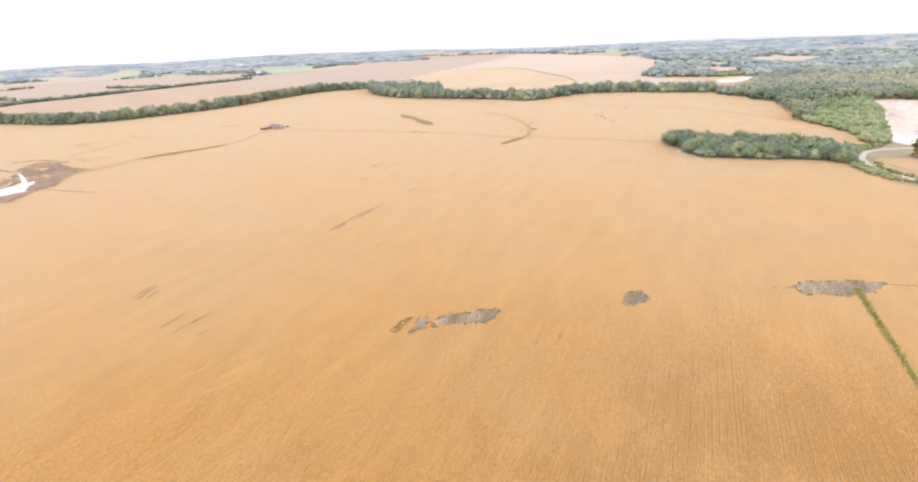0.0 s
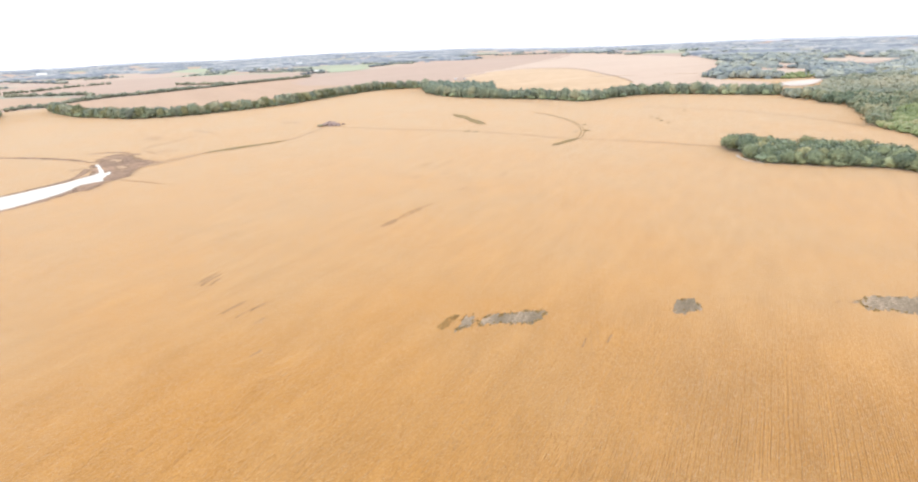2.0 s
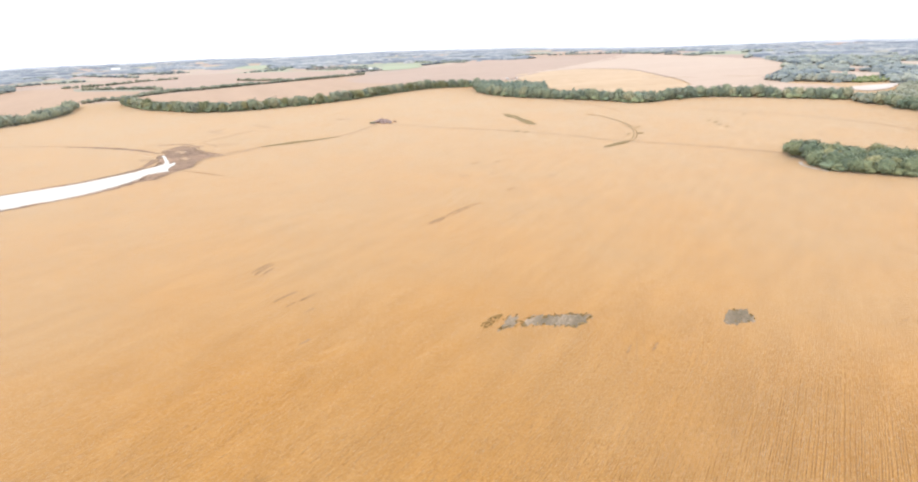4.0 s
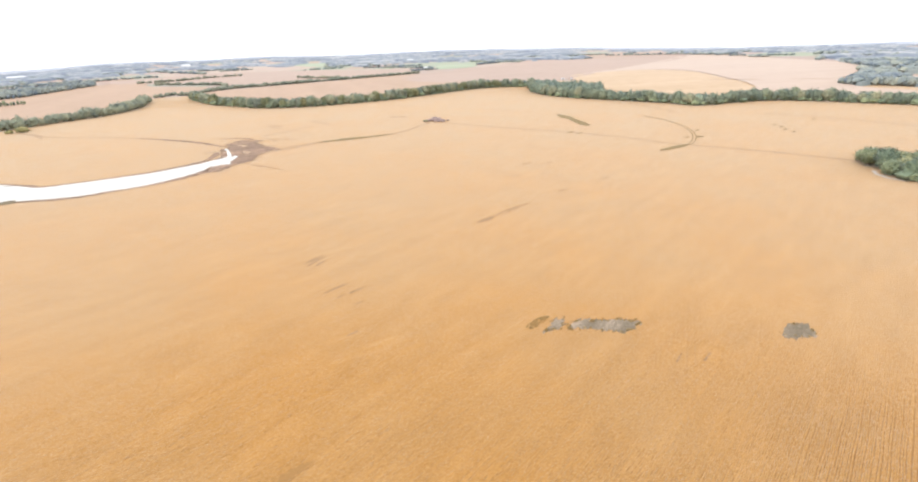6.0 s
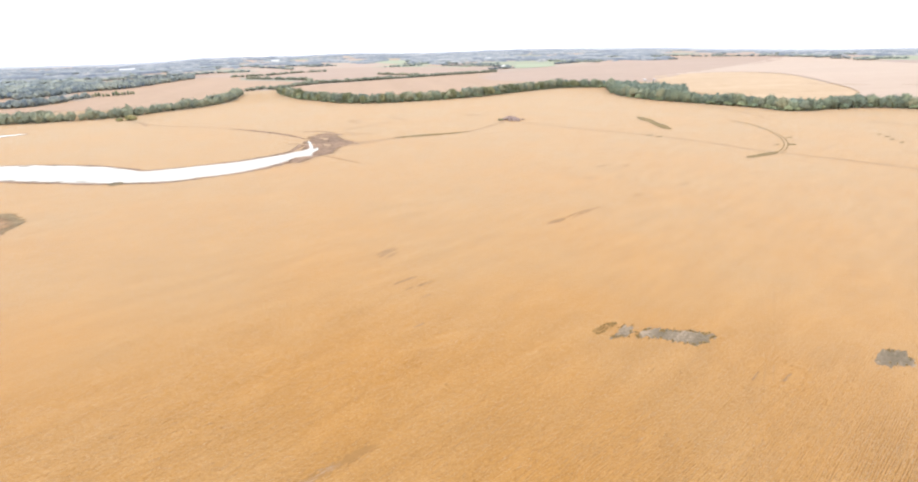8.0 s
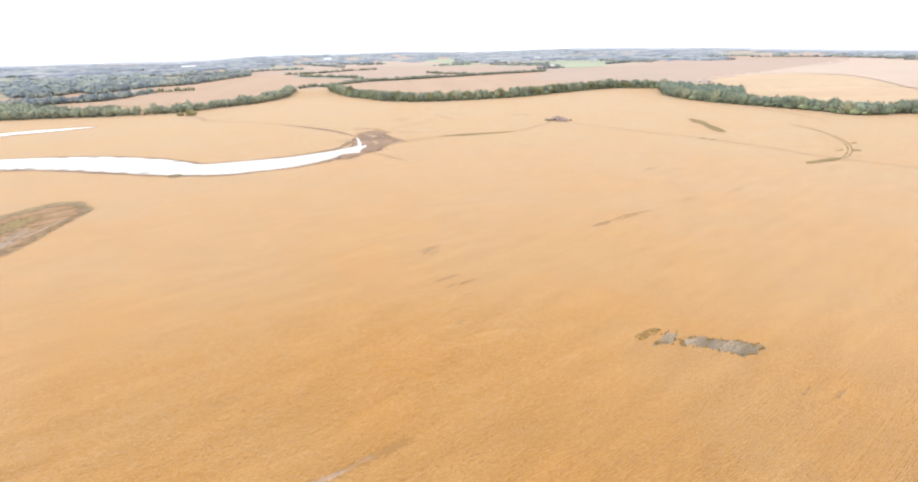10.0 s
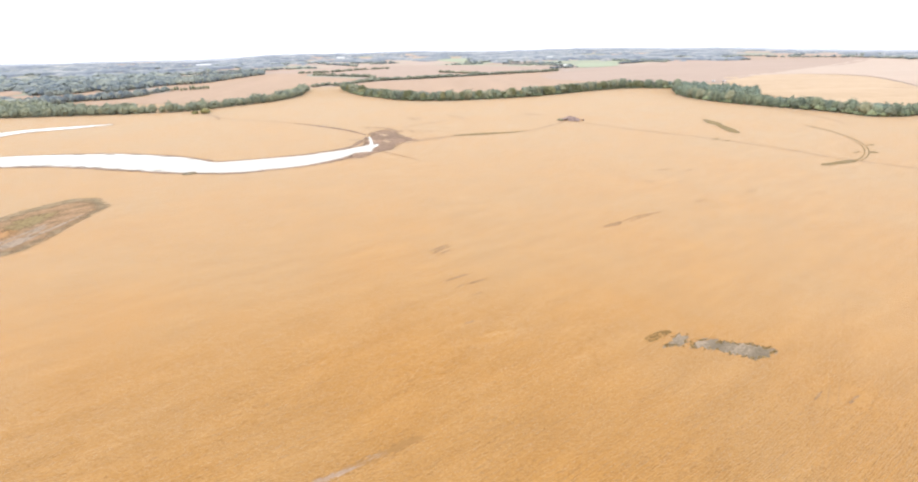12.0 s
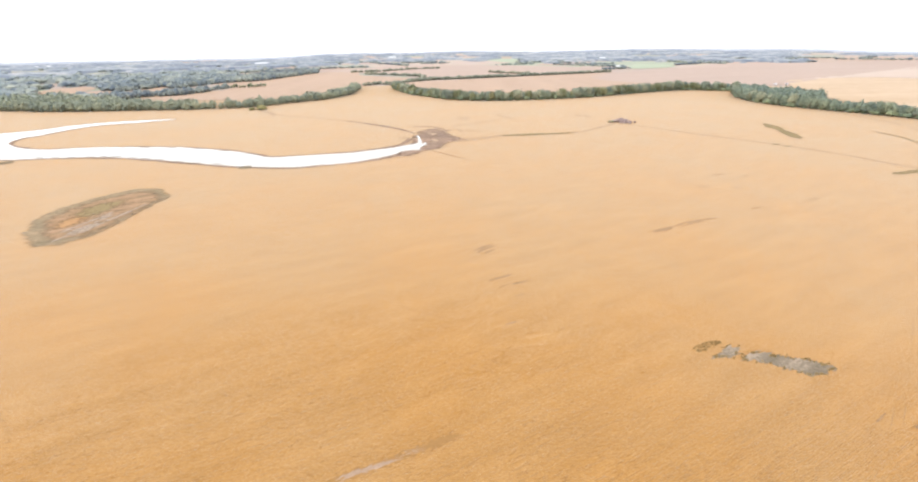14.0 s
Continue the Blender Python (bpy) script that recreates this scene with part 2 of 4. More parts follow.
pl.new(mottle.outputs[1], blend.inputs[7])
pl.new(blend.outputs[2], pn["Principled BSDF"].inputs["Base Color"])
M["plain"] = plain
water = bpy.data.materials.new("still_water")
water.use_nodes = True
wp = water.node_tree.nodes["Principled BSDF"]
wp.inputs["Base Color"].default_value = (0.30, 0.27, 0.22, 1)
wp.inputs["Roughness"].default_value = 0.06
wp.inputs["IOR"].default_value = 1.33
wp.inputs["Specular IOR Level"].default_value = 0.8
ripple = water.node_tree.nodes.new("ShaderNodeTexNoise")
ripple.inputs["Scale"].default_value = 0.9
rb = water.node_tree.nodes.new("ShaderNodeBump")
rb.inputs["Strength"].default_value = 0.05
water.node_tree.links.new(ripple.outputs[0], rb.inputs["Height"])
water.node_tree.links.new(rb.outputs[0], wp.inputs["Normal"])
M["water"] = water


# ---- the lie of the land ----
def ease(a, b, x):
    u = np.clip((x - a) / (b - a), 0, 1)
    return u * u * (3 - 2 * u)


def land(x, y):
    """Height of the ground: a flat field near by, a low swell further out, soft hills far off."""
    r = np.hypot(x, y)
    swell = 1.3 * np.sin(x / 170 + 0.4) * np.sin(y / 210 + 1.1) * ease(150, 450, r)
    hills = ease(1300, 3200, r) * (5 * np.sin(x / 430 + 1) * np.cos(y / 510) + 3 * np.sin((x + y) / 260 + 2))
    turn = np.degrees(np.arctan2(x, y))
    hills = hills - (3 + 26 * (ease(-6, 8, turn) + ease(-44, -56, turn))) * ease(2300, 4800, r)
    return swell + hills


def wander(x, y, size, seed=0):
    """Smooth noise from -1 to 1 in the plan."""
    return noise.noise(Vector((x / size + seed * 17.3, y / size - seed * 9.1, seed * 3.7)))


def mesh_of(name, verts, faces, material, smooth=False):
    me = bpy.data.meshes.new(name)
    verts = np.asarray(verts, dtype=np.float32)
    faces = np.asarray(faces, dtype=np.int32)
    k = faces.shape[1]
    me.vertices.add(len(verts))
    me.vertices.foreach_set("co", verts.ravel())
    me.loops.add(faces.size)
    me.loops.foreach_set("vertex_index", faces.ravel())
    me.polygons.add(len(faces))
    me.polygons.foreach_set("loop_start", np.arange(len(faces), dtype=np.int32) * k)
    me.polygons.foreach_set("loop_total", np.full(len(faces), k, dtype=np.int32))
    me.polygons.foreach_set("use_smooth", np.full(len(faces), smooth))
    me.update(calc_edges=True)
    me.materials.append(material)
    return me


def rounded(points, n=8, closed=True):
    """A smooth line through the given corners."""
    pts = [np.array(p, float) for p in points]
    out, m = [], len(pts)
    for i in range(m if closed else m - 1):
        if closed:
            a, b, c, d = pts[i - 1], pts[i], pts[(i + 1) % m], pts[(i + 2) % m]
        else:
            a, b, c, d = pts[max(i - 1, 0)], pts[i], pts[i + 1], pts[min(i + 2, m - 1)]
        for k in range(n):
            u = k / n
            out.append(0.5 * (2 * b + (c - a) * u + (2 * a - 5 * b + 4 * c - d) * u * u + (3 * b - a - 3 * c + d) * u ** 3))
    if not closed:
        out.append(pts[-1])
    return np.array(out)


def ragged(line, amount, size, seed=0):
    return np.array([(x + amount * (wander(x, y, size, seed) + 0.5 * wander(x, y, size / 3, seed + 5)),
                      y + amount * (wander(x, y, size, seed + 1) + 0.5 * wander(x, y, size / 3, seed + 6))) for x, y in line])


def inside(poly, x, y):
    hit = np.zeros(np.shape(x), bool)
    px, py = poly[:, 0], poly[:, 1]
    j = len(poly) - 1
    for i in range(len(poly)):
        if py[i] != py[j]:
            hit ^= ((py[i] > y) != (py[j] > y)) & (x < (px[j] - px[i]) * (y - py[i]) / (py[j] - py[i]) + px[i])
        j = i
    return hit


def seg_dist(line, x, y):
    best = np.full(np.shape(x), 1e9)
    for (ax, ay), (bx, by) in zip(line[:-1], line[1:]):
        dx, dy = bx - ax, by - ay
        u = np.clip(((x - ax) * dx + (y - ay) * dy) / (dx * dx + dy * dy + 1e-9), 0, 1)
        best = np.minimum(best, np.hypot(x - ax - u * dx, y - ay - u * dy))
    return best


def store_cover(me, values):
    me.attributes.new("cover", "FLOAT", "POINT").data.foreach_set("value", np.asarray(values, dtype=np.float32))


def drape(name, outline, material, label, category, lift=0.05, step=30.0, soft=0.0):
    """A sheet with that outline laid over the land."""
    from mathutils.geometry import delaunay_2d_cdt
    n = len(outline)
    lo, hi = outline.min(0), outline.max(0)
    xs, ys = np.meshgrid(np.arange(lo[0] + step / 2, hi[0], step), np.arange(lo[1] + step / 2, hi[1], step))
    xs, ys = xs.ravel(), ys.ravel()
    ok = inside(outline, xs, ys)
    pts = [Vector(p) for p in outline] + [Vector(p) for p in zip(xs[ok], ys[ok])]
    v, _, f, *_ = delaunay_2d_cdt(pts, [(i, (i + 1) % n) for i in range(n)], [], 1, 1e-4)
    xy = np.array([(p.x, p.y) for p in v])
    z = land(xy[:, 0], xy[:, 1]) + lift
    ob = new(name, mesh_of(name, np.column_stack([xy, z]), [tuple(t) for t in f], material, True))
    if soft:
        store_cover(ob.data, np.clip(seg_dist(np.vstack([outline, outline[:1]]), xy[:, 0], xy[:, 1]) / soft, 0, 1))
    for p in ob.data.polygons:
        if p.normal.z < 0:
            p.flip()
    return tagged(ob, label, category, kind="structure")


def ribbon(name, points, width, material, label, category, lift=0.08, n=10, rough=0.0, taper=False, fray=3.0):
    """A strip of ground that follows a line."""
    line = rounded(points, n, closed=False)
    d = np.gradient(line, axis=0)
    d /= np.linalg.norm(d, axis=1)[:, None] + 1e-9
    side = np.column_stack([d[:, 1], -d[:, 0]])
    w = np.array([width * (1 + rough * wander(x, y, width * fray, 2)) for x, y in line]) / 2
    if taper:
        w *= np.sin(np.linspace(0.12, math.pi - 0.12, len(w))) ** 0.7
    w *= 1.25
    rows = [line + side * (w * k)[:, None] for k in (-1, -0.4, 0.4, 1)]
    v = np.concatenate(rows)
    z = land(v[:, 0], v[:, 1]) + lift
    m = len(line)
    f = [(k * m + i, (k + 1) * m + i, (k + 1) * m + i + 1, k * m + i + 1) for k in range(3) for i in range(m - 1)]
    ob = new(name, mesh_of(name, np.column_stack([v, z]), f, material, True))
    ends = np.clip(np.minimum(np.arange(m), np.arange(m)[::-1]) / (0.15 * m), 0, 1) if taper else np.ones(m)
    store_cover(ob.data, np.concatenate([ends * 0.1, ends, ends, ends * 0.1]))
    if ob.data.polygons[0].normal.z < 0:
        ob.data.flip_normals()
    return tagged(ob, label, category, kind="structure")


# ground: one sheet out to the horizon
rings = [0.0] + [20 * 1.036 ** i for i in range(156)]
rings = np.array([r for r in rings if r < 4880] + [4900.0])
turns = np.radians(np.arange(0, 360, 1.0))
gx = (rings[:, None] * np.sin(turns)[None, :]).ravel()
gy = (rings[:, None] * np.cos(turns)[None, :]).ravel()
na = len(turns)
gf = [(i * na + j, i * na + (j + 1) % na, (i + 1) * na + (j + 1) % na, (i + 1) * na + j) for i in range(len(rings) - 1) for j in range(na)]
ground = new("ground", mesh_of("ground", np.column_stack([gx, gy, land(gx, gy)]), gf, M["crop"], True))
ground.data.flip_normals()
ground.data.materials.append(M["plain"])
for p in ground.data.polygons:
    if math.hypot(p.center.x, p.center.y) > 1150:
        p.material_index = 1
tagged(ground, "wide plain of ripe tan soybean fields", "field", kind="structure")

# far fields
FAR_FIELDS = [
    ("far_field_pink", "pink", [(-434, 1193), (-157, 1130), (-85, 1244), (52, 1713), (283, 2510), (-25, 2466), (-293, 2203), (-401, 1858), (-524, 1450)], "pale pinkish-brown harvested field beyond the trees"),
    ("far_field_yellow", "yellow", [(-85, 1244), (-27, 976), (111, 833), (190, 850), (215, 1000), (200, 1200), (170, 1390), (100, 1480), (10, 1460), (-85, 1360)], "yellowish ripe field beyond the tree belt"),
    ("far_field_blush", "blush", [(190, 850), (373, 855), (397, 911), (368, 1046), (585, 1677), (473, 2200), (283, 2510), (52, 1713), (-70, 1390), (10, 1467), (100, 1488), (174, 1398), (206, 1200), (221, 1000)], "pale pinkish stubble field beyond the tree belt"),
    ("far_field_tan", "field", [(-170, 1060), (-157, 1130), (-434, 1193), (-524, 1450), (-640, 1250), (-790, 941), (-732, 880), (-530, 730), (-400, 740), (-300, 900), (-240, 1000)], "tan harvested field between two hedgerows"),
    ("far_field_west", "field", [(-897, 373), (-871, 428), (-842, 486), (-760, 540), (-740, 640), (-800, 760), (-840, 860), (-850, 1000), (-900, 1080), (-1092, 1120), (-1235, 1270), (-1294, 1143), (-1182, 927), (-1161, 778), (-1148, 725), (-1006, 665), (-946, 537), (-964, 476), (-930, 426)], "wide tan harvested field behind the tree belt"),
    ("far_field_glade", "field", [(-1250, 416), (-1326, 479), (-1340, 537), (-1257, 527), (-1206, 478), (-1140, 424)], "small tan field shut in by woods"),
    ("far_field_ribbon", "field", [(-1074, 455), (-1170, 470), (-1180, 553), (-1210, 650), (-1125, 613), (-1070, 528), (-1040, 466)], "narrow tan field between two woods"),
    ("far_field_hill", "pink", [(-650, 1300), (-800, 1130), (-1077, 1190), (-1380, 1260), (-1300, 1700), (-900, 1800), (-600, 1650)], "pale brown fields with hedges beyond"),
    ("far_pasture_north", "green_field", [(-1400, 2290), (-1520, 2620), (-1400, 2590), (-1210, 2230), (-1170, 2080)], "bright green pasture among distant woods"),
    ("far_pasture_east", "green_field", [(-580, 1825), (-610, 2010), (-480, 1955), (-450, 1825), (-527, 1710)], "bright green pasture beside distant woods"),
    ("far_field_river", "pale", [(765, 1540), (762, 1401), (764, 1295), (850, 1310), (905, 1380), (867, 1478), (820, 1503)], "pale field among the river woods"),
    ("far_field_sliver", "pale", [(580, 1285), (608, 1258), (648, 1318), (616, 1370)], "sliver of pale field between river woods"),
    ("far_field_strip", "pale", [(465, 1155), (505, 1111), (479, 1048), (509, 1043), (563, 1100), (572, 1145), (510, 1180)], "small tan field among the river woods"),
]
far_outlines = []
for name, key, pts, label in FAR_FIELDS:
    o = ragged(rounded(pts, 6), 4, 90, 3)
    far_outlines.append(o)
    drape(name, o, M[key], label, "field", lift=0.6, step=50)
for pts in ([(150, 1120), (205, 1130), (262, 1120)], [(300, 1130), (345, 1125), (372, 1112)]):
    ribbon("field_streak", pts, 9, M["faint"], "faint brown streak across a stubble field", "streak", lift=0.9, taper=True, rough=0.6)

# pond in the field, mud round it, and the dry hollow
POND = [(-640, 345), (-668, 313), (-684, 281), (-688, 250), (-681, 217), (-690, 150), (-600, 95), (-532, 139), (-500, 167), (-462, 194), (-407, 210), (-353, 223), (-313, 242),
        (-301, 258), (-294, 265), (-287, 277), (-282, 293), (-280, 306), (-280, 318), (-283, 327), (-279, 335), (-274, 340), (-279, 345), (-282, 353), (-285, 362), (-288, 367), (-290, 369), (-290, 366), (-290, 364),
        (-292, 366), (-299, 374), (-308, 384.5), (-315, 392), (-319, 395), (-317, 391), (-310, 383), (-301, 372), (-295, 363), (-296, 352), (-300, 337), (-307, 320), (-315, 303), (-326, 290), (-339, 276), (-357, 258), (-378, 259),
        (-412, 257), (-466, 242), (-523, 206), (-555, 174), (-606, 170), (-636, 190), (-640, 204), (-656, 238), (-664, 272), (-650, 302)]
pond_line = ragged(ragged(rounded(POND, 8), 0.9, 14, 4), 0.6, 4, 5)
nrm = np.gradient(pond_line, axis=0)
nrm = np.column_stack([nrm[:, 1], -nrm[:, 0]]) / (np.linalg.norm(nrm, axis=1)[:, None] + 1e-9)
if inside(pond_line, np.array([pond_line[5][0] + nrm[5][0]]), np.array([pond_line[5][1] + nrm[5][1]]))[0]:
    nrm = -nrm
for i in range(0, len(pond_line), 24):
    j = min(i + 25, len(pond_line) - 1)
    ribbon("pond_bank", pond_line[i:j:4] + nrm[i:j:4] * 1.2, 6.0, M["mud"], "narrow dark muddy bank along the pond", "bank", lift=0.10, n=4, rough=0.7)
drape("mud_flat", ragged(ragged(rounded([(-296, 340), (-308, 366), (-327, 396), (-338, 420), (-338, 440), (-317, 436), (-293, 422), (-278, 408), (-266, 382), (-262, 366), (-260, 350), (-260, 338), (-263, 324), (-265, 310), (-278, 312)], 8), 5, 14, 5), 4, 4, 6), M["mud"],
      "dark brown mud flat at the end of the pond", "mud", lift=0.12, step=5, soft=9)
ribbon("pond_bank", [(-330, 290), (-317, 306), (-309, 324), (-304, 340), (-305, 357), (-315, 378)], 5.5, M["mud"], "dark muddy shore along the pond", "bank", lift=0.115, rough=0.5)
ribbon("pond_bank", [(-288, 270), (-279, 293), (-275, 312), (-268, 332)], 6, M["mud"], "dark muddy shore along the pond", "bank", lift=0.115, rough=0.5)
ribbon("dry_mud", [(-321, 410), (-313, 411), (-306, 402)], 8, M["faint"], "paler dried mud on the flat", "mud", lift=0.2, taper=True, rough=0.6)
ribbon("dry_mud", [(-297, 388), (-291, 384), (-284, 377)], 8, M["faint"], "paler dried mud on the flat", "mud", lift=0.2, taper=True, rough=0.6)
ribbon("mud_streak", [(-363, 436), (-350, 442), (-335, 444), (-315, 436)], 5, M["mud"], "dark streak of mud among the crop", "mud", lift=0.13, taper=True, rough=0.8, n=16, fray=0.7)
mr = random.Random(5)
for k in range(9):
    x, y = -300 + mr.gauss(0, 12), 400 + mr.gauss(0, 18)
    dx, dy = mr.uniform(6, 16), mr.uniform(-12, 4)
    ribbon("mud_streak", [(x - dx, y - dy), (x, y + mr.uniform(-4, 4)), (x + dx, y + dy)], mr.uniform(2, 6), M["mud" if k % 3 else "faint"], "dark streak of mud among the crop", "mud", lift=0.14 + 0.004 * k, taper=True, rough=0.9, n=16, fray=0.7)
drape("pond_water", pond_line, M["water"], "long bent pond mirroring the white sky", "pond", lift=0.2, step=25)
ribbon("mud_tail", [(-267, 344), (-246, 337), (-219, 327)], 2.4, M["thin"], "thin muddy runnel in the crop", "mud", taper=True)
oval_line = ragged(rounded([(-300, 75), (-324, 87), (-335, 97), (-346, 117), (-350, 141), (-344, 156), (-332, 161), (-309, 152.5), (-293, 129), (-276.5, 106.7), (-269.5, 90.7), (-271.5, 79.7), (-282, 72)], 8), 2.0, 9, 6)
drape("dry_pond", oval_line, M["oval"], "dried-up pond bed ringed with grey-green weeds", "dry pond", lift=0.10, step=3.0, soft=4.5)
oval_mid = oval_line.mean(0)
drape("pond_bed_weeds", ragged(oval_mid + (oval_line - oval_mid) * 0.87 + np.array([1.5, 1.0]), 1.5, 7, 16), M["rust"], "rusty brown weeds in the dried-up pond bed", "weeds", lift=0.14, step=2.0, soft=7)
drape("pond_bed_grass", ragged(rounded([(-317, 102), (-330, 118), (-327, 138), (-313, 126), (-306, 108)], 8), 1.5, 6, 17), M["weeds"],
      "olive grass in the middle of the pond bed", "weeds", lift=0.17, step=1.5, soft=5)
drape("pond_bed_weeds", ragged(rounded([(-302, 85), (-316, 96), (-317, 108), (-304, 110), (-295, 100), (-292, 90)], 8), 1.5, 6, 18), M["orange"],
      "bright orange dry weeds in the pond bed", "weeds", lift=0.18, step=1.5, soft=9)
silt_rng = random.Random(4)
for k in range(16):  # pale streaks, most of them towards the near shore
    u, v = silt_rng.uniform(-32, 28), silt_rng.triangular(0, 24, 19)
    x, y = -309 - 0.45 * u + 0.87 * v, 117 + 0.87 * u - 0.42 * v
    run = silt_rng.uniform(4, 11)
    ribbon("pond_bed_silt", [(x + 0.45 * run, y - 0.87 * run), (x + silt_rng.uniform(-0.8, 0.8), y), (x - 0.45 * run, y + 0.87 * run)], silt_rng.uniform(1.4, 3.6), M["silt"], "pale dry silt in the pond bed", "silt",
           lift=0.21 + 0.004 * k, taper=True, rough=0.9, n=20, fray=0.8)


# river with its sandbars
drape("sandbar_near", ragged(rounded([(436, 571), (470, 560), (520, 520), (470, 430), (390, 365), (309, 352), (300, 361), (304, 373), (343, 430), (385, 488)], 8), 4, 30, 7), M["sand"],
      "pale pinkish river sandbar", "sandbar", lift=0.25, step=25)
drape("river_water", ragged(rounded([(302, 364), (307, 386), (317, 398), (328, 400), (319, 384), (334, 387), (352, 409), (366, 414), (346, 374), (320, 358)], 8), 1.5, 12, 8), M["water"],
      "bright river water along the sandbar", "river", lift=0.4, step=25)
drape("sandbar_far", ragged(rounded([(392, 854), (429, 889), (487, 914), (447, 851), (410, 820)], 8), 4, 40, 9), M["bright_sand"], "pale sandbar in the river bend", "sandbar", lift=0.8, step=30)

# gravel lane with its rough verges
LANE = [(240, 258), (238, 270), (236, 282), (235, 294), (242, 313), (249, 326), (262, 340), (275, 345), (299, 346), (330, 340)]
drape("rough_verge", ragged(rounded([(229, 262), (226, 292), (234, 318), (240, 335), (262, 360), (290, 366), (330, 352), (340, 330), (285, 322), (255, 320), (244, 300), (252, 262)], 6), 3, 12, 10), M["verge"],
      "rough scrubby grass beside the lane", "verge", lift=0.12, step=10)
ribbon("gravel_lane", LANE, 2.9, M["gravel"], "pale curved gravel farm lane", "road", lift=0.25)
drape("small_field", ragged(rounded([(254, 313), (265, 319), (285, 318), (300, 300), (262, 280), (250, 290)], 6), 1, 8, 11), M["crop"], "small tan field inside the bend of the lane", "field", lift=0.2, step=10)

ribbon("sandy_path", [(154.5, 374), (152.5, 364), (155, 353), (160, 347)], 1.8, M["gravel"], "short pale sandy path round the grove", "path", lift=0.15)

# bare and flattened places in the crop
BARE = {
    "P1": [(108, 157), (112, 161), (123, 160), (130, 159), (135, 157), (128.5, 152), (120.7, 150), (112.3, 152.5), (107.3, 151.8)],
    "P2": [(51.3, 155.6), (54.8, 159), (59.2, 158), (58.3, 153), (53.7, 150), (50.8, 151.6)],
    "P3": [(-8.3, 144.3), (-6, 147.4), (0.3, 149.6), (5.8, 151), (10.9, 151.3), (9.5, 145.5), (5.4, 143.6), (-1.6, 143.9), (-6.8, 142.2)],
    "P3b": [(-14.7, 140.4), (-13.1, 146.2), (-10.4, 148.3), (-10.9, 143.1), (-13.6, 139.8)],
}
bare_lines = []
for k, pts in BARE.items():
    o = ragged(ragged(rounded(pts, 14), 1.1, 2.4, 12), 0.7, 0.8, 13)
    bare_lines.append(o)
    big = o + (o - o.mean(0)) / (np.linalg.norm(o - o.mean(0), axis=1)[:, None] + 1e-6) * 2.0
    drape("bare_patch", big, M["soil"], "bare grey soil patch in the crop", "bare soil", lift=0.03, step=3)
# thin places: some plants missing
THIN = [([(-111.5, 170), (-110.8, 177), (-109, 182)], 1.2), ([(-114, 171), (-112.8, 177), (-111.2, 183)], 1.1), ([(-108.5, 171), (-107.5, 178)], 0.9),
        ([(-93, 149), (-91, 154), (-88.5, 159)], 0.8), ([(-87, 146), (-85, 151), (-83, 154)], 0.5), ([(-79, 143), (-77, 147)], 0.4), ([(-84, 151), (-81, 158)], 0.4),
        ([(-72, 124), (-70, 128)], 0.7),
        ([(20, 130), (22, 135.5)], 0.35), ([(27, 132), (29.5, 137.5)], 0.4),
        ([(104, 157), (107, 157.5)], 0.9), ([(136, 156.5), (141, 155), (147, 154)], 0.8), ([(100, 157), (103, 158)], 0.6)]
thin_lines = []
for pts, w in THIN:
    thin_lines.append((rounded(pts, 6, False), w))
    ribbon("flattened_crop", pts, w + 0.5, M["thin"], "flattened greyish streak in the crop", "flattened crop", lift=0.03, taper=True, rough=0.5)
for pts, w in [([(-59, 234), (-55.5, 240), (-52.5, 247)], 2.8), ([(-53, 244), (-50, 254.5), (-46, 261), (-42, 267), (-38, 271.5)], 1.5), ([(-50, 248), (-46, 257), (-42, 263)], 1.2), ([(-59, 364), (-55, 369), (-52, 374)], 1.8),
               ([(-42, 373), (-38, 377)], 2.0), ([(-27, 296), (-22, 305)], 1.2), ([(-4, 330), (1, 336)], 1.6)]:
    ribbon("flattened_crop", pts, w, M["thin"], "flattened greyish streak in the crop", "flattened crop", lift=0.06, taper=True, rough=0.9, n=16, fray=1.0)
# lodged crop: rows pressed down by wind
LODGED = [(rounded(pts, 6, False), w) for pts, w in [
    ([(-73.6, 122.4), (-70.5, 126.1), (-68.9, 129.8)], 1.6), ([(-65.6, 113.7), (-59.9, 118.9), (-54.5, 130.4)], 1.5), ([(-63, 121.3), (-58.3, 127.2)], 1.1), ([(-79.7, 132.8), (-76.1, 140.1)], 1.2),
    ([(-27.5, 121.3), (-23.5, 128.7), (-21.6, 138.7)], 1.8), ([(-35.6, 122.5), (-31.7, 130.3)], 1.5), ([(-66.8, 93.1), (-62.9, 98.2)], 1.0), ([(21, 129), (24, 135), (27, 140)], 3.0), ([(28, 131), (31, 138)], 2.2),
    ([(-68.5, 51), (-64.8, 57.9), (-61.9, 63.6), (-57, 73.5)], 1.7)]]
washed = rounded([(-67.4, 53.8), (-65.1, 57.3), (-63.4, 60.5)], 6, False)
ribbon("bare_streak", [(-69, 51), (-65.1, 57.3), (-63, 61.2), (-59.6, 68)], 2.4, M["washed"], "pale bare soil in a washed-out streak", "bare soil", lift=0.03)
STRIP = [(125, 153.5), (124.1, 151.4), (118.9, 138.5), (113.2, 124.3), (105.4, 105.4), (97, 85)]
strip_line = rounded(STRIP, 20, False)

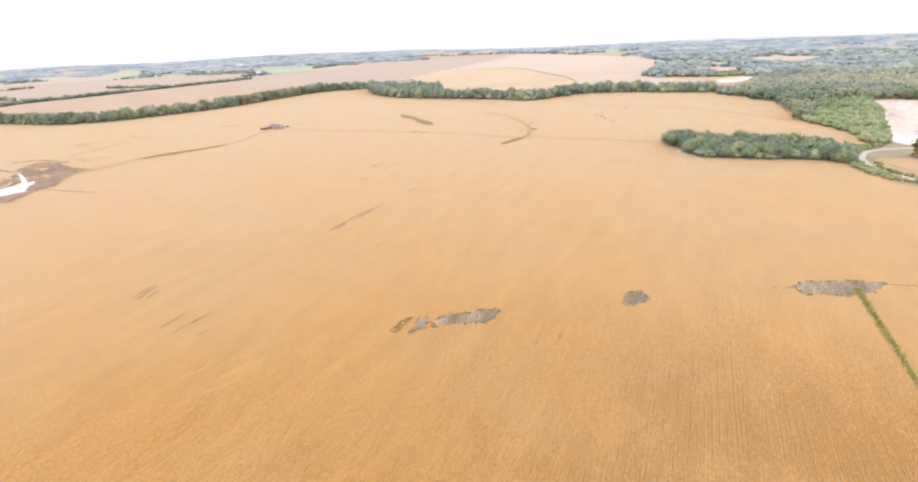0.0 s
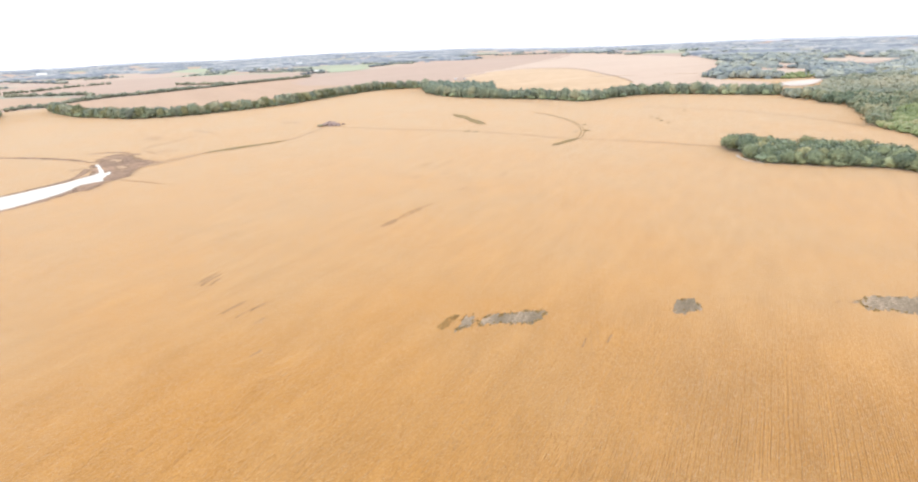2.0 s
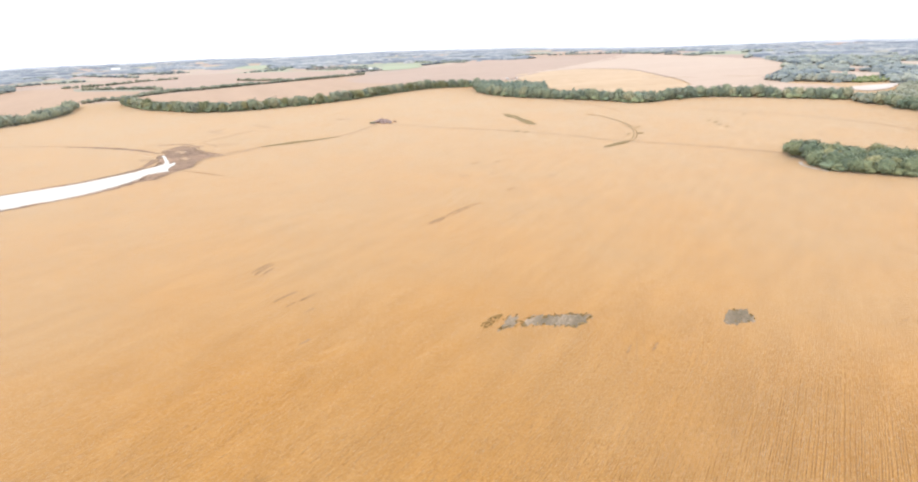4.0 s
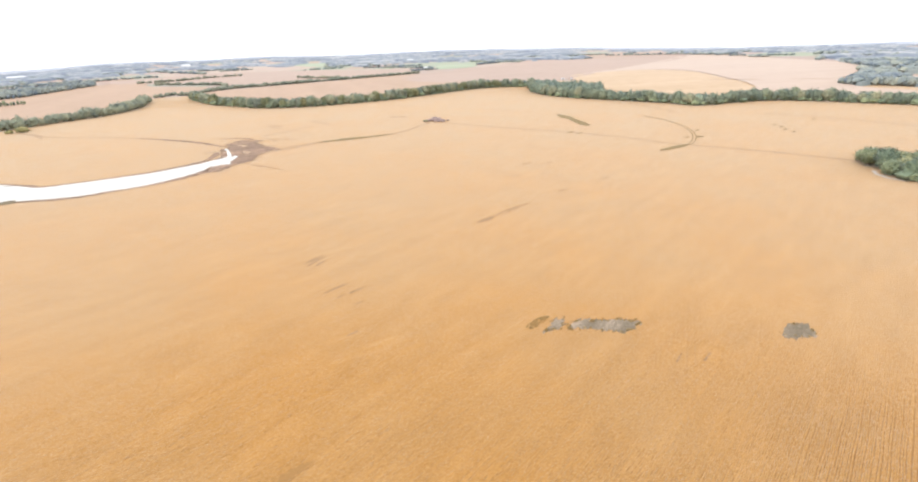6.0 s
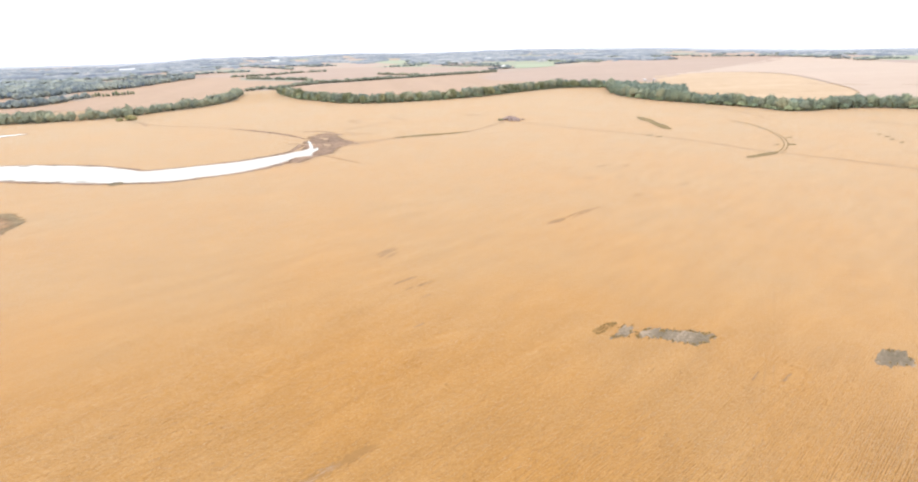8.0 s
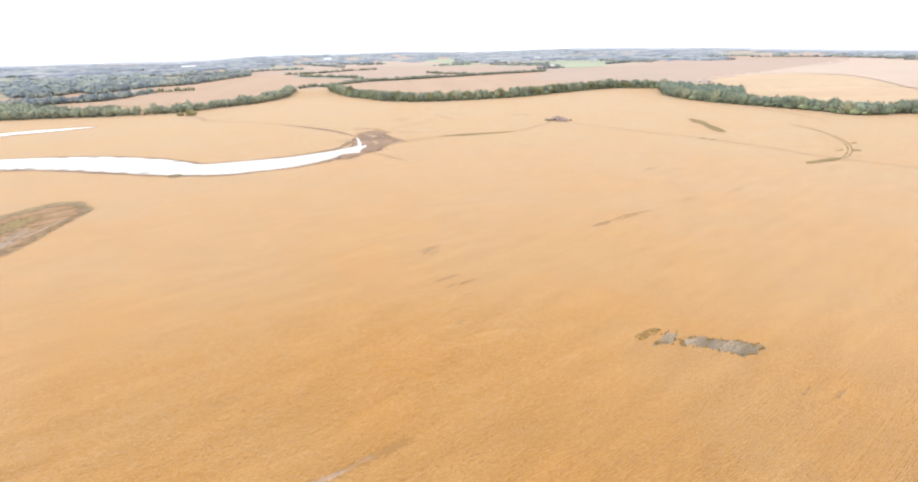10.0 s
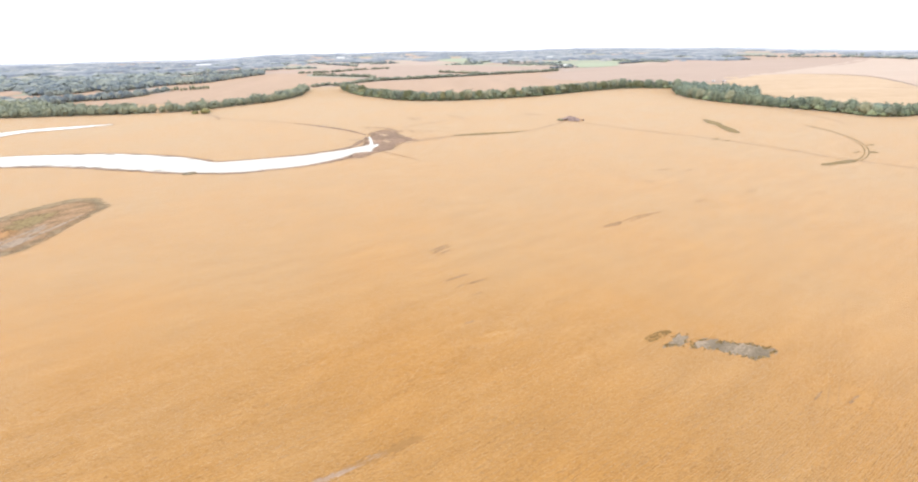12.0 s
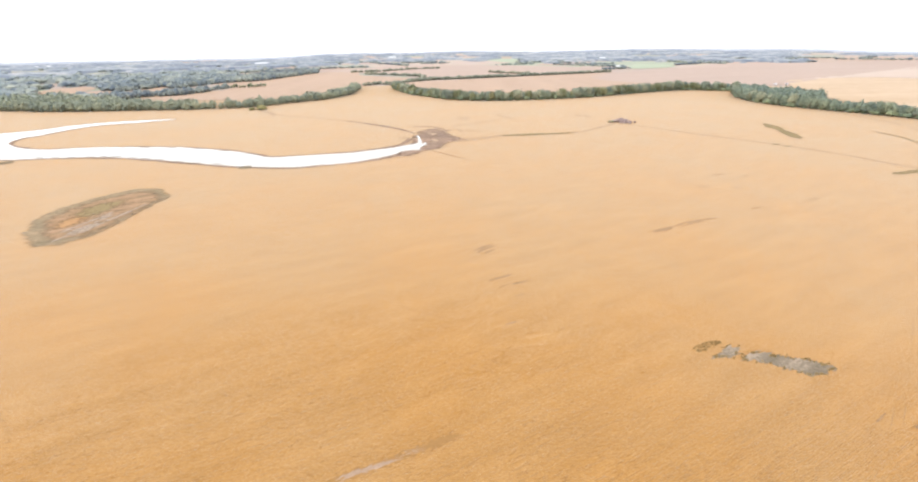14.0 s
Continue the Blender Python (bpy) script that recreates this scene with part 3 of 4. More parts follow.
# faint lines and weedy strips in the middle field
ribbon("field_track", [(-174, 558), (-98, 527), (-41, 509), (13, 482), (46, 458), (105, 433), (158, 402)], 3.2, M["faint"], "faint track across the field", "track", lift=0.15, rough=0.5)
ribbon("field_track", [(-276, 382), (-268, 402), (-254, 427), (-232, 451), (-199, 485), (-192, 516), (-188, 545), (-189, 566)], 3.0, M["faint"], "faint weedy track across the field", "track", lift=0.15, rough=0.6)
ribbon("weed_strip", [(-253, 429), (-240, 443), (-226, 456), (-211, 469), (-197, 486)], 11, M["weeds"], "olive weedy strip along a field track", "weeds", lift=0.2, taper=True, rough=0.6, n=24, fray=1.1)
for off in (0, 2.6):
    ribbon("wheel_track", [(31 + off, 628), (47 + off, 605), (60 + off, 571), (67 + off, 534), (67.5 + off, 499), (63 + off, 470), (57 + off, 451)], 0.95, M["weeds"], "dark curved wheel track in the crop", "track", lift=0.15, rough=0.5)
ribbon("weed_strip", [(35, 424), (46, 438), (60, 456)], 6, M["weeds"], "dark weedy strip in the crop", "weeds", lift=0.2, taper=True, rough=1.0, n=24, fray=1.1)
ribbon("field_track", [(157, 657), (203, 627), (238, 596), (274, 542), (296, 476)], 3.0, M["faint"], "faint track along the far side of the field", "track", lift=0.15, rough=0.6)
ribbon("weed_strip", [(-61, 636), (-41, 595), (-20, 543)], 12, M["weeds"], "olive patch of weeds in the ripe crop", "weeds", lift=0.2, taper=True, rough=0.8, n=24, fray=1.1)
ribbon("field_track", [(-577, 434), (-539, 430), (-485, 436), (-425, 431), (-395, 426)], 3.0, M["faint"], "faint brown runnel across the field", "track", lift=0.15, rough=0.6)
ribbon("mud_streak", [(-455, 434), (-425, 431), (-385, 424), (-353, 414), (-328, 402)], 6.0, M["mud"], "dark muddy runnel that feeds the pond", "mud", lift=0.16, taper=True, rough=0.4)
ribbon("field_track", [(-631, 450), (-590, 440), (-558, 420)], 5.0, M["faint"], "short brown runnel beside a bush", "track", lift=0.15, taper=True)
for x, y, w in ((147, 568, 3), (150, 557, 3), (149, 541, 3.5), (152, 527, 3), (192, 613, 3), (75, 529, 3), (72, 492, 4), (62, 489, 3), (-36, 507, 3), (-27, 502, 2.5)):
    ribbon("weed_strip", [(x - 3, y - 4), (x, y), (x + 2, y + 5)], w, M["weeds"], "small dark tuft of weeds in the crop", "weeds", lift=0.2, taper=True, rough=0.9, n=24, fray=1.1)


for pts, w in [([(-360, 517), (-347, 510), (-334, 504)], 4), ([(-245, 590), (-238, 598), (-227, 592)], 9), ([(-332, 559), (-312, 546), (-291, 532)], 3.5), ([(-324, 452), (-319, 478), (-304, 526)], 3), ([(-275, 380), (-264, 396), (-251, 424)], 3), ([(-361, 523), (-350, 521), (-340, 517)], 5),
               ([(-20, 790), (40, 720), (75, 640)], 2.5), ([(-60, 330), (-54, 333)], 2.2), ([(-42, 338), (-36, 339)], 2.2)]:
    ribbon("field_streak", pts, w, M["faint"], "faint brownish streak in the ripe crop", "streak", lift=0.15, taper=True, rough=0.8, n=20, fray=0.8)


# ---- crop rows near the camera ----
TRAMS = [[(18, 90), (25, 133), (31, 195)], [(15.5, 80), (23, 133), (27, 170)], [(37, 122), (42, 141), (46, 158)], [(9.5, 125), (11.5, 165)]]
for line in TRAMS:
    ribbon("wheel_track", line, 0.2, M["faint"], "thin dark wheel track through the rows", "track", lift=0.035)


def crop_rows():
    gap, along, reach = 0.47, 0.84, 208.0
    rng = np.random.default_rng(4)
    n_rows = int(318 / gap)
    va = (np.arange(n_rows)[:, None] * gap - 242 + np.array([0.0, 0.11, 0.36])[None, :]).ravel()
    ua = np.arange(-130, reach, along)
    V, U = np.meshgrid(va, ua, indexing="ij")
    peak = (np.arange(len(va)) % 3 > 0)[:, None] & np.ones_like(V, bool)
    tall = rng.random(V.shape)
    calm = 1 - 0.5 * ease(-45, 0, V)  # straight rows towards the lane
    V = V + rng.normal(0, 0.05, V.shape) * calm + np.repeat(rng.uniform(-0.11, 0.11, n_rows), 3)[:, None]
    V = V + calm * 0.22 * np.sin(U / 7.3 + V / 5.1) * np.sin(V / 11.0 + 1.0 + U / 31.0) + calm * 0.12 * np.sin(U / 2.9 + V / 1.7)
    U = U + rng.uniform(-0.2, 0.2, V.shape)
    t = radians(24)
    X, Y = U * math.sin(t) + V * math.cos(t), U * math.cos(t) - V * math.sin(t)
    r, az = np.hypot(X, Y), np.degrees(np.arctan2(X, Y))
    keep = (r > 56) & (r < reach) & (az > np.where(r > 140, -82, -112)) & (az < np.where(r > 150, 45, 64))
    # stands that are fuller or thinner, in soft patches
    soft = (np.sin(X / 9 + 2 * np.sin(Y / 14)) + np.sin(Y / 11 + 1.7 * np.sin(X / 17 + 1)) + np.sin((X + Y) / 23)) / 3
    rank = ease(-85, 35, V) * (0.55 + 0.45 * ease(-0.75, 0.25, soft))  # cleaner rows towards the lane, tangled towards the pond
    amp = (0.225 + 0.025 * soft) * (1 - 0.55 * (1 - rank)) * (1 - ease(95, reach - 2, r))
    Z = np.where(peak, amp * (0.72 + 0.7 * tall), amp * (0.22 + 0.48 * (1 - rank)) * tall) + 0.045
    gone = np.zeros_like(keep)
    comb = np.repeat(rng.normal(0, 0.55, n_rows), 3)[:, None]  # each row ends a little sooner or later
    XC, YC = X + comb * math.sin(t) + rng.normal(0, 0.15, X.shape), Y + comb * math.cos(t)
    for o in bare_lines:
        gone |= inside(o, XC, YC) & (tall > 0.05)
    for line, w in thin_lines:
        gone |= (seg_dist(line, XC, YC) < w * 0.6) & (tall > 0.4)
    for line in TRAMS:
        Z[seg_dist(line, X, Y) < 0.16] *= 0.3
    pressed = np.zeros_like(Z)
    for line, w in LODGED:
        pressed = np.maximum(pressed, ease(1.3, 0.3, seg_dist(line, XC, YC) / w + 0.5 * (tall - 0.5)))
    Z = Z * (1 - 0.75 * pressed)
    gone |= seg_dist(washed, XC, YC) < 0.1 + 0.6 * tall
    gone |= seg_dist(strip_line, X, Y) < 0.9
    keep &= ~gone
    n_u = V.shape[1]
    ids = np.arange(V.size).reshape(V.shape)
    q = keep[:-1, :-1] & keep[1:, :-1] & keep[1:, 1:] & keep[:-1, 1:]
    f = np.stack([ids[:-1, :-1][q], ids[1:, :-1][q], ids[1:, 1:][q], ids[:-1, 1:][q]], 1)
    used = np.unique(f)
    remap = np.zeros(V.size, int)
    remap[used] = np.arange(len(used))
    co = np.stack([X.ravel(), Y.ravel(), (Z + land(X, Y)).ravel()], 1)[used]
    ob = new("crop_rows", mesh_of("crop_rows", co, remap[f], M["crop"], False))
    ob.data.materials.append(M["litter_shade"])
    # one flank of each row darkened as furrow shade, plus the pressed spots
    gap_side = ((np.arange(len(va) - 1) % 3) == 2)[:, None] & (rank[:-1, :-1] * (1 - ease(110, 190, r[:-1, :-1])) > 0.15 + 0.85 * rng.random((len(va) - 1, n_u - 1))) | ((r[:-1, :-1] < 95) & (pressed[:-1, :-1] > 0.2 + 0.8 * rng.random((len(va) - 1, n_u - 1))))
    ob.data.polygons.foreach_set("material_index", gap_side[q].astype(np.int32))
    if ob.data.polygons[0].normal.z < 0:
        ob.data.flip_normals()
    return tagged(ob, "close rows of ripe tan soybean plants", "crop", kind="stuff")


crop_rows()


def tufts(name, places, size, material, label, category, seed=1):
    """Many small tufts joined into one mesh: crossed blades over a low mound."""
    rng = np.random.default_rng(seed)
    verts, faces = [], []
    for x, y in places:
        z = float(land(np.array(x), np.array(y)))
        for k in range(5):
            a, s = rng.uniform(0, math.pi), size * rng.uniform(0.6, 1.3)
            dx, dy = math.cos(a) * s * 0.5, math.sin(a) * s * 0.5
            ox, oy, b = rng.normal(0, size * 0.3), rng.normal(0, size * 0.3), len(verts)
            verts += [(x + ox - dx, y + oy - dy, z), (x + ox + dx, y + oy + dy, z), (x + ox + dx * 0.7 + rng.normal(0, 0.1), y + oy + dy * 0.7, z + s * rng.uniform(0.7, 1.1)),
                      (x + ox - dx * 0.7, y + oy - dy * 0.7 + rng.normal(0, 0.1), z + s * rng.uniform(0.7, 1.1))]
            faces.append((b, b + 1, b + 2, b + 3))
    return tagged(new(name, mesh_of(name, verts, faces, material)), label, category, kind="stuff")


ribbon("grassy_strip", STRIP, 2.0, M["grass"], "green grassy strip between the crop rows", "grass", lift=0.06, rough=0.3)
rng = np.random.default_rng(2)
tufts("ditch_grass", [(p[0] + rng.normal(0, 0.5), p[1] + rng.normal(0, 0.4)) for p in strip_line for _ in range(12)], 0.28, M["grass"], "tufts of green grass along the strip", "grass")


# ---- trees ----
def lobe(bm, centre, radius, squash, level, seed):
    res = bmesh.ops.create_icosphere(bm, subdivisions=level, radius=1.0)
    for v in res["verts"]:
        k = 1 + 0.35 * noise.noise(v.co * 1.7 + Vector((seed * 3.1, seed, 0))) + 0.2 * noise.noise(v.co * 4 + Vector((0, seed, seed)))
        v.co = Vector(centre) + Vector((v.co.x * radius * k, v.co.y * radius * k, v.co.z * radius * k * squash))


def crown_bm(height, width, seed, core=2, leaves=860, leaf=0.55, low=0.28, lumps=1.0):
    """A crown with an uneven, many-domed outline: a leafy core under loose leaf sprays that face the light."""
    rng = random.Random(seed)
    bm = bmesh.new()
    shift = Vector((seed * 1.37 % 50, seed * 0.71 % 50, seed * 2.3 % 50))

    def skin(d):
        k = 1 + lumps * (0.36 * noise.noise(d * 1.7 + shift) + 0.42 * noise.noise(d * 3.6 + shift) + 0.2 * noise.noise(d * 7.5 + shift))
        z = d.z * (1.0 if d.z > 0 else 0.85)
        return Vector((d.x * width / 2 * k, d.y * width / 2 * k, height * (1 + low) / 2 + z * height * (1 - low) / 2 * k))

    for v in bmesh.ops.create_icosphere(bm, subdivisions=core, radius=1.0)["verts"]:
        d = v.co.normalized()
        p = skin(d)
        v.co = Vector((p.x * 0.88, p.y * 0.88, p.z - d.z * height * 0.05))
    for f in bm.faces:
        f.smooth = True
    for i in range(leaves):
        u = rng.uniform(-0.75, 1)
        a, ring = rng.uniform(0, math.tau), math.sqrt(1 - u * u)
        d = Vector((math.cos(a) * ring, math.sin(a) * ring, u))
        mid = Vector((0, 0, height * (1 + low) / 2))
        p = mid + (skin(d) - mid) * rng.uniform(0.86, 1.12)
        face = (d + Vector((rng.gauss(0, 0.55), rng.gauss(0, 0.55), rng.gauss(0.3, 0.5)))).normalized()
        s = leaf * rng.uniform(0.6, 1.4)
        t1 = face.orthogonal().normalized() * s
        t2 = face.cross(t1).normalized() * s * 0.75
        tip = face * s * rng.uniform(-0.3, 0.4)
        bm.faces.new([bm.verts.new(p - t1 - t2 * 0.4), bm.verts.new(p + t2), bm.verts.new(p + t1 + tip), bm.verts.new(p - t2 + tip)])
    return bm


def trunk_bm(height, seed, girth):
    rng = random.Random(seed)
    bm = bmesh.new()

    def limb(a, b, ra, rb):
        d = (b - a).normalized()
        s = d.orthogonal().normalized()
        t = d.cross(s)
        n = 6
        low = [bm.verts.new(a + (s * math.cos(k * math.tau / n) + t * math.sin(k * math.tau / n)) * ra) for k in range(n)]
        top = [bm.verts.new(b + (s * math.cos(k * math.tau / n) + t * math.sin(k * math.tau / n)) * rb) for k in range(n)]
        for k in range(n):
            bm.faces.new((low[k], low[(k + 1) % n], top[(k + 1) % n], top[k]))
        bm.faces.new(top)
    bend = Vector((rng.uniform(-0.3, 0.3), rng.uniform(-0.3, 0.3), height * 0.4))
    limb(Vector((0, 0, -0.3)), bend, girth, girth * 0.7)
    limb(bend, bend + Vector((rng.uniform(-0.4, 0.4), 0, height * 0.35)), girth * 0.7, girth * 0.25)
    for k in range(4):
        a = k * 1.6 + rng.uniform(0, 0.6)
        limb(bend, bend + Vector((math.cos(a) * height * 0.22, math.sin(a) * height * 0.22, height * rng.uniform(0.15, 0.3))), girth * 0.45, girth * 0.12)
    return bm


def part(name, bm, material, parent, label=""):
    me = bpy.data.meshes.new(name)
    bm.to_mesh(me)
    bm.free()
    me.materials.append(material)
    ob = new(name, me)
    ob.parent = parent
    if label:
        ob["label"] = label
    return ob


def make_tree(name, height, width, seed, leaf_material, label, group, **kw):
    base = tagged(new(name), label, "tree", group)
    part("trunk", trunk_bm(height, seed, height * 0.018), M["bark"], base)
    part("crown", crown_bm(height, width, seed, **kw), leaf_material, base)
    return base


def stand(places, name, height, width, label, group, seed, kinds=4, leafy=0.042, tone=None):
    """Trees at these places, copies of a few different ones."""
    rng = random.Random(seed)
    models = [make_tree(name, height, width, seed + 40 * k, M[("leaf", "leaf", "olive_leaf", "leaf")[k % 4] if tone is None else tone[k % len(tone)]], label, group, core=3, leaf=width * leafy, low=(0.02, 0.08, 0.12, 0.04)[k % 4]) for k in range(kinds)]
    for i, (x, y) in enumerate(places):
        z = float(land(np.array(x), np.array(y)))
        s = rng.uniform(0.78, 1.18)
        m = pose(x, y, z - 0.1, 0, 0, rng.uniform(0, 360)) @ Matrix.Diagonal((s * rng.uniform(0.9, 1.1), s * rng.uniform(0.9, 1.1), s * rng.uniform(0.88, 1.12), 1))
        if i < kinds:
            models[i].matrix_basis = m
        else:
            copy_thing(models[rng.randrange(kinds)], pose(x, y, z - 0.1, 0, 0, rng.uniform(0, 360))).scale = (s, s * rng.uniform(0.9, 1.1), s * rng.uniform(0.88, 1.12))


def scatter(outline, spacing, seed, jitter=0.4):
    rng = np.random.default_rng(seed)
    lo, hi = outline.min(0), outline.max(0)
    xs, ys = np.meshgrid(np.arange(lo[0], hi[0], spacing), np.arange(lo[1], hi[1], spacing * 0.9))
    xs = xs + (np.arange(xs.shape[0]) % 2)[:, None] * spacing / 2
    xs, ys = xs + rng.uniform(-jitter, jitter, xs.shape) * spacing, ys + rng.uniform(-jitter, jitter, ys.shape) * spacing
    ok = inside(outline, xs, ys)
    return np.column_stack([xs[ok], ys[ok]])


def along(points, spacing, seed, off=0.0, jitter=1.5):
    """Places at even steps along a line, off to its left by so much."""
    rng = np.random.default_rng(seed)
    line = rounded(points, 12, False)
    d = np.diff(line, axis=0)
    run = np.concatenate([[0], np.cumsum(np.hypot(d[:, 0], d[:, 1]))])
    s = np.arange(spacing / 2, run[-1], spacing)
    x, y = np.interp(s, run, line[:, 0]), np.interp(s, run, line[:, 1])
    g = np.gradient(np.column_stack([x, y]), axis=0)
    g /= np.linalg.norm(g, axis=1)[:, None]
    return np.column_stack([x - g[:, 1] * off, y + g[:, 0] * off]) + rng.normal(0, jitter, (len(s), 2))


def forest(name, places, height, width, material, label, seed, fine=True, category="wood", far=False):
    """A wood too large to count, joined into one mesh of uneven crowns."""
    rng = np.random.default_rng(seed)
    kinds = []
    for k in range(5):
        if fine:
            bm = crown_bm(1.0, width / height, seed + k, core=2, leaves=150, leaf=0.062, low=0.02)
        elif not far:
            bm = crown_bm(1.0, width / height, seed + k, core=2, leaves=26, leaf=0.1, low=0.0)
        else:
            bm = crown_bm(1.0, width / height, seed + k, core=1, leaves=8, leaf=0.14, low=0.0)
        bmesh.ops.triangulate(bm, faces=bm.faces[:])
        bm.verts.index_update()
        kinds.append((np.array([v.co[:] for v in bm.verts]), np.array([[v.index for v in f.verts] for f in bm.faces])))
        bm.free()
    vs, fs, n = [], [], 0
    for x, y in places:
        v, f = kinds[rng.integers(5)]
        a, s = rng.uniform(0, math.tau), height * rng.uniform(0.65, 1.25)
        c, d = math.cos(a) * s, math.sin(a) * s
        sx = rng.uniform(0.9, 1.3)
        vs.append(np.column_stack([x + (v[:, 0] * c - v[:, 1] * d) * sx, y + (v[:, 0] * d + v[:, 1] * c) * sx, v[:, 2] * s + float(land(np.array(x), np.array(y))) - height * 0.08]))
        fs.append(f + n)
        n += len(v)
    return tagged(new(name, mesh_of(name, np.concatenate(vs), np.concatenate(fs), material, far)), label, category, kind="stuff")


# the grove in the field
GROVE = [(158, 408), (156, 366), (162, 350), (181, 340), (202, 332), (223, 325), (232, 314), (241, 320), (247, 334), (238, 354), (214, 377), (184, 394)]
grove_line = rounded(GROVE, 6)
stand(scatter(grove_line, 7.6, 3), "grove_tree", 8.7, 9.5, "full green broadleaf tree in the field grove", "trees of the grove", 11)
# tree belts round the field
BELT_EAST = [(-146, 1022), (-128, 920), (-100, 858), (-62, 820), (-10, 793), (61, 760), (100, 731), (140, 758), (186, 786), (234, 782), (295, 751), (342, 725)]
BELT_NORTH = [(-148, 1018), (-228, 990), (-275, 897), (-312, 804), (-357, 742), (-420, 690), (-480, 680), (-530, 700), (-608, 737), (-690, 800), (-722, 832)]
stand(along(BELT_EAST, 7.0, 5, 2), "belt_tree", 12.6, 11.5, "dark green tree in the long field belt", "trees of the east belt", 23, leafy=0.055, tone=("hazed_belt_leaf", "hazed_belt_leaf", "hazed_hedge_leaf", "hazed_belt_leaf"))
stand(along(BELT_NORTH, 7.6, 6, -2), "belt_tree", 12, 12, "olive-green tree in the long hedgerow", "trees of the north belt", 31, leafy=0.055, tone=("hazed_hedge_leaf", "hazed_hedge_leaf", "olive_leaf", "hazed_belt_leaf"))
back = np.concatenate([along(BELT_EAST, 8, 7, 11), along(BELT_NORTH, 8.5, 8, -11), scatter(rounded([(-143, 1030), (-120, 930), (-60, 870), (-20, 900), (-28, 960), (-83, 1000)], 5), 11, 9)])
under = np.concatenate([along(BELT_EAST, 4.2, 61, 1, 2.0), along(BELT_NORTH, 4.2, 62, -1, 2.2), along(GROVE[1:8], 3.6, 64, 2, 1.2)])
# the darker leaf material puts shade into the foot of the belts
forest("undergrowth", under, 6.0, 8, M["leaf"], "dense bushes below the belt trees, darkened as shade", 42, fine=False, category="bushes")
forest("belt_wood", back, 11.8, 11, M["hazed_belt_leaf"], "second row of dark trees behind the field belts", 41)
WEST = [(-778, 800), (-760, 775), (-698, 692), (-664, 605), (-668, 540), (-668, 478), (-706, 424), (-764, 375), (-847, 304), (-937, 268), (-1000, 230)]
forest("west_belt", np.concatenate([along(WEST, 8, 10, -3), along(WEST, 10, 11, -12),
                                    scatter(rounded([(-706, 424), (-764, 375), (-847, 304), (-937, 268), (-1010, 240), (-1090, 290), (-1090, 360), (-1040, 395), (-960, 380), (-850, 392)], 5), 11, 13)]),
       12, 10, M["hazed_hedge_leaf"], "green tree belt along the western field edge", 43)
# woods along the river
river_places = scatter(rounded([(342, 722), (345, 662), (347, 590), (326, 536), (303, 480), (330, 500), (370, 560), (430, 588), (470, 568), (540, 530), (640, 560), (760, 660), (900, 800), (800, 1000), (640, 1010), (520, 900), (455, 840), (400, 790)], 5), 9.2, 14)
river_places = river_places[~inside(rounded([(392, 854), (429, 889), (487, 914), (462, 860), (420, 775), (384, 733), (358, 735)], 4), river_places[:, 0], river_places[:, 1])]
river_far = np.hypot(river_places[:, 0], river_places[:, 1])
forest("river_wood", river_places[river_far < 760], 11.0, 9.5, M["river_leaf"], "dense green riverside wood", 45)
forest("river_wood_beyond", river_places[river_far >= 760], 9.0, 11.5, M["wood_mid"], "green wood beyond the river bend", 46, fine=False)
forest("willow_thicket", scatter(rounded([(303, 478), (300, 444), (298, 408), (284, 370), (297, 367), (340, 430), (392, 506), (428, 566), (440, 600), (400, 590), (340, 520)], 5), 4.6, 15),
       5.0, 6.0, M["willow"], "bright green willow thicket beside the sandbar", 47, fine=False)
# woods and hedges between the western fields
EDGE = [(-990, 402), (-943, 398), (-948, 431), (-972, 476), (-956, 537), (-985, 610), (-1009, 668)]
forest("field_wood", np.concatenate([along(EDGE[:6], 5.5, 81, 5, 2), along(EDGE, 6, 82, 12, 3), along(EDGE[:5], 7, 83, 22, 3), along(EDGE[:5], 7, 84, 32, 3), along(EDGE[:4], 8, 85, 44, 3)]), 11, 10, M["hazed_far_leaf"],
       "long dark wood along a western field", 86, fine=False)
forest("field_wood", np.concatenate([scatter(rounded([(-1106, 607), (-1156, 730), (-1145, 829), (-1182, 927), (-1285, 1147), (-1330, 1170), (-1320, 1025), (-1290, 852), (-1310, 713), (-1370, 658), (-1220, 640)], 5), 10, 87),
                                     scatter(rounded([(-1226, 527), (-1136, 515), (-1145, 569), (-1193, 643), (-1230, 640), (-1275, 620), (-1260, 553)], 5), 9.5, 88)]), 11, 11, M["hazed_far_leaf"],
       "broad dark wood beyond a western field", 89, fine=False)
forest("field_wood", np.concatenate([along([(352, 1020), (388, 987), (439, 951)], 6, 91, 2, 2), along([(352, 1030), (392, 997), (445, 960)], 6, 92, 2, 2), along([(360, 1050), (400, 1012), (450, 972)], 6, 93, 2, 3)]), 12, 11, M["hazed_far_leaf"],
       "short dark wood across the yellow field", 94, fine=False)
forest("green_thicket", scatter(rounded([(442, 962), (457, 940), (514, 954), (550, 1012), (504, 1014), (459, 997)], 5), 7, 95), 5, 7, M["willow"], "low bright green thicket beside the river", 96, fine=False)
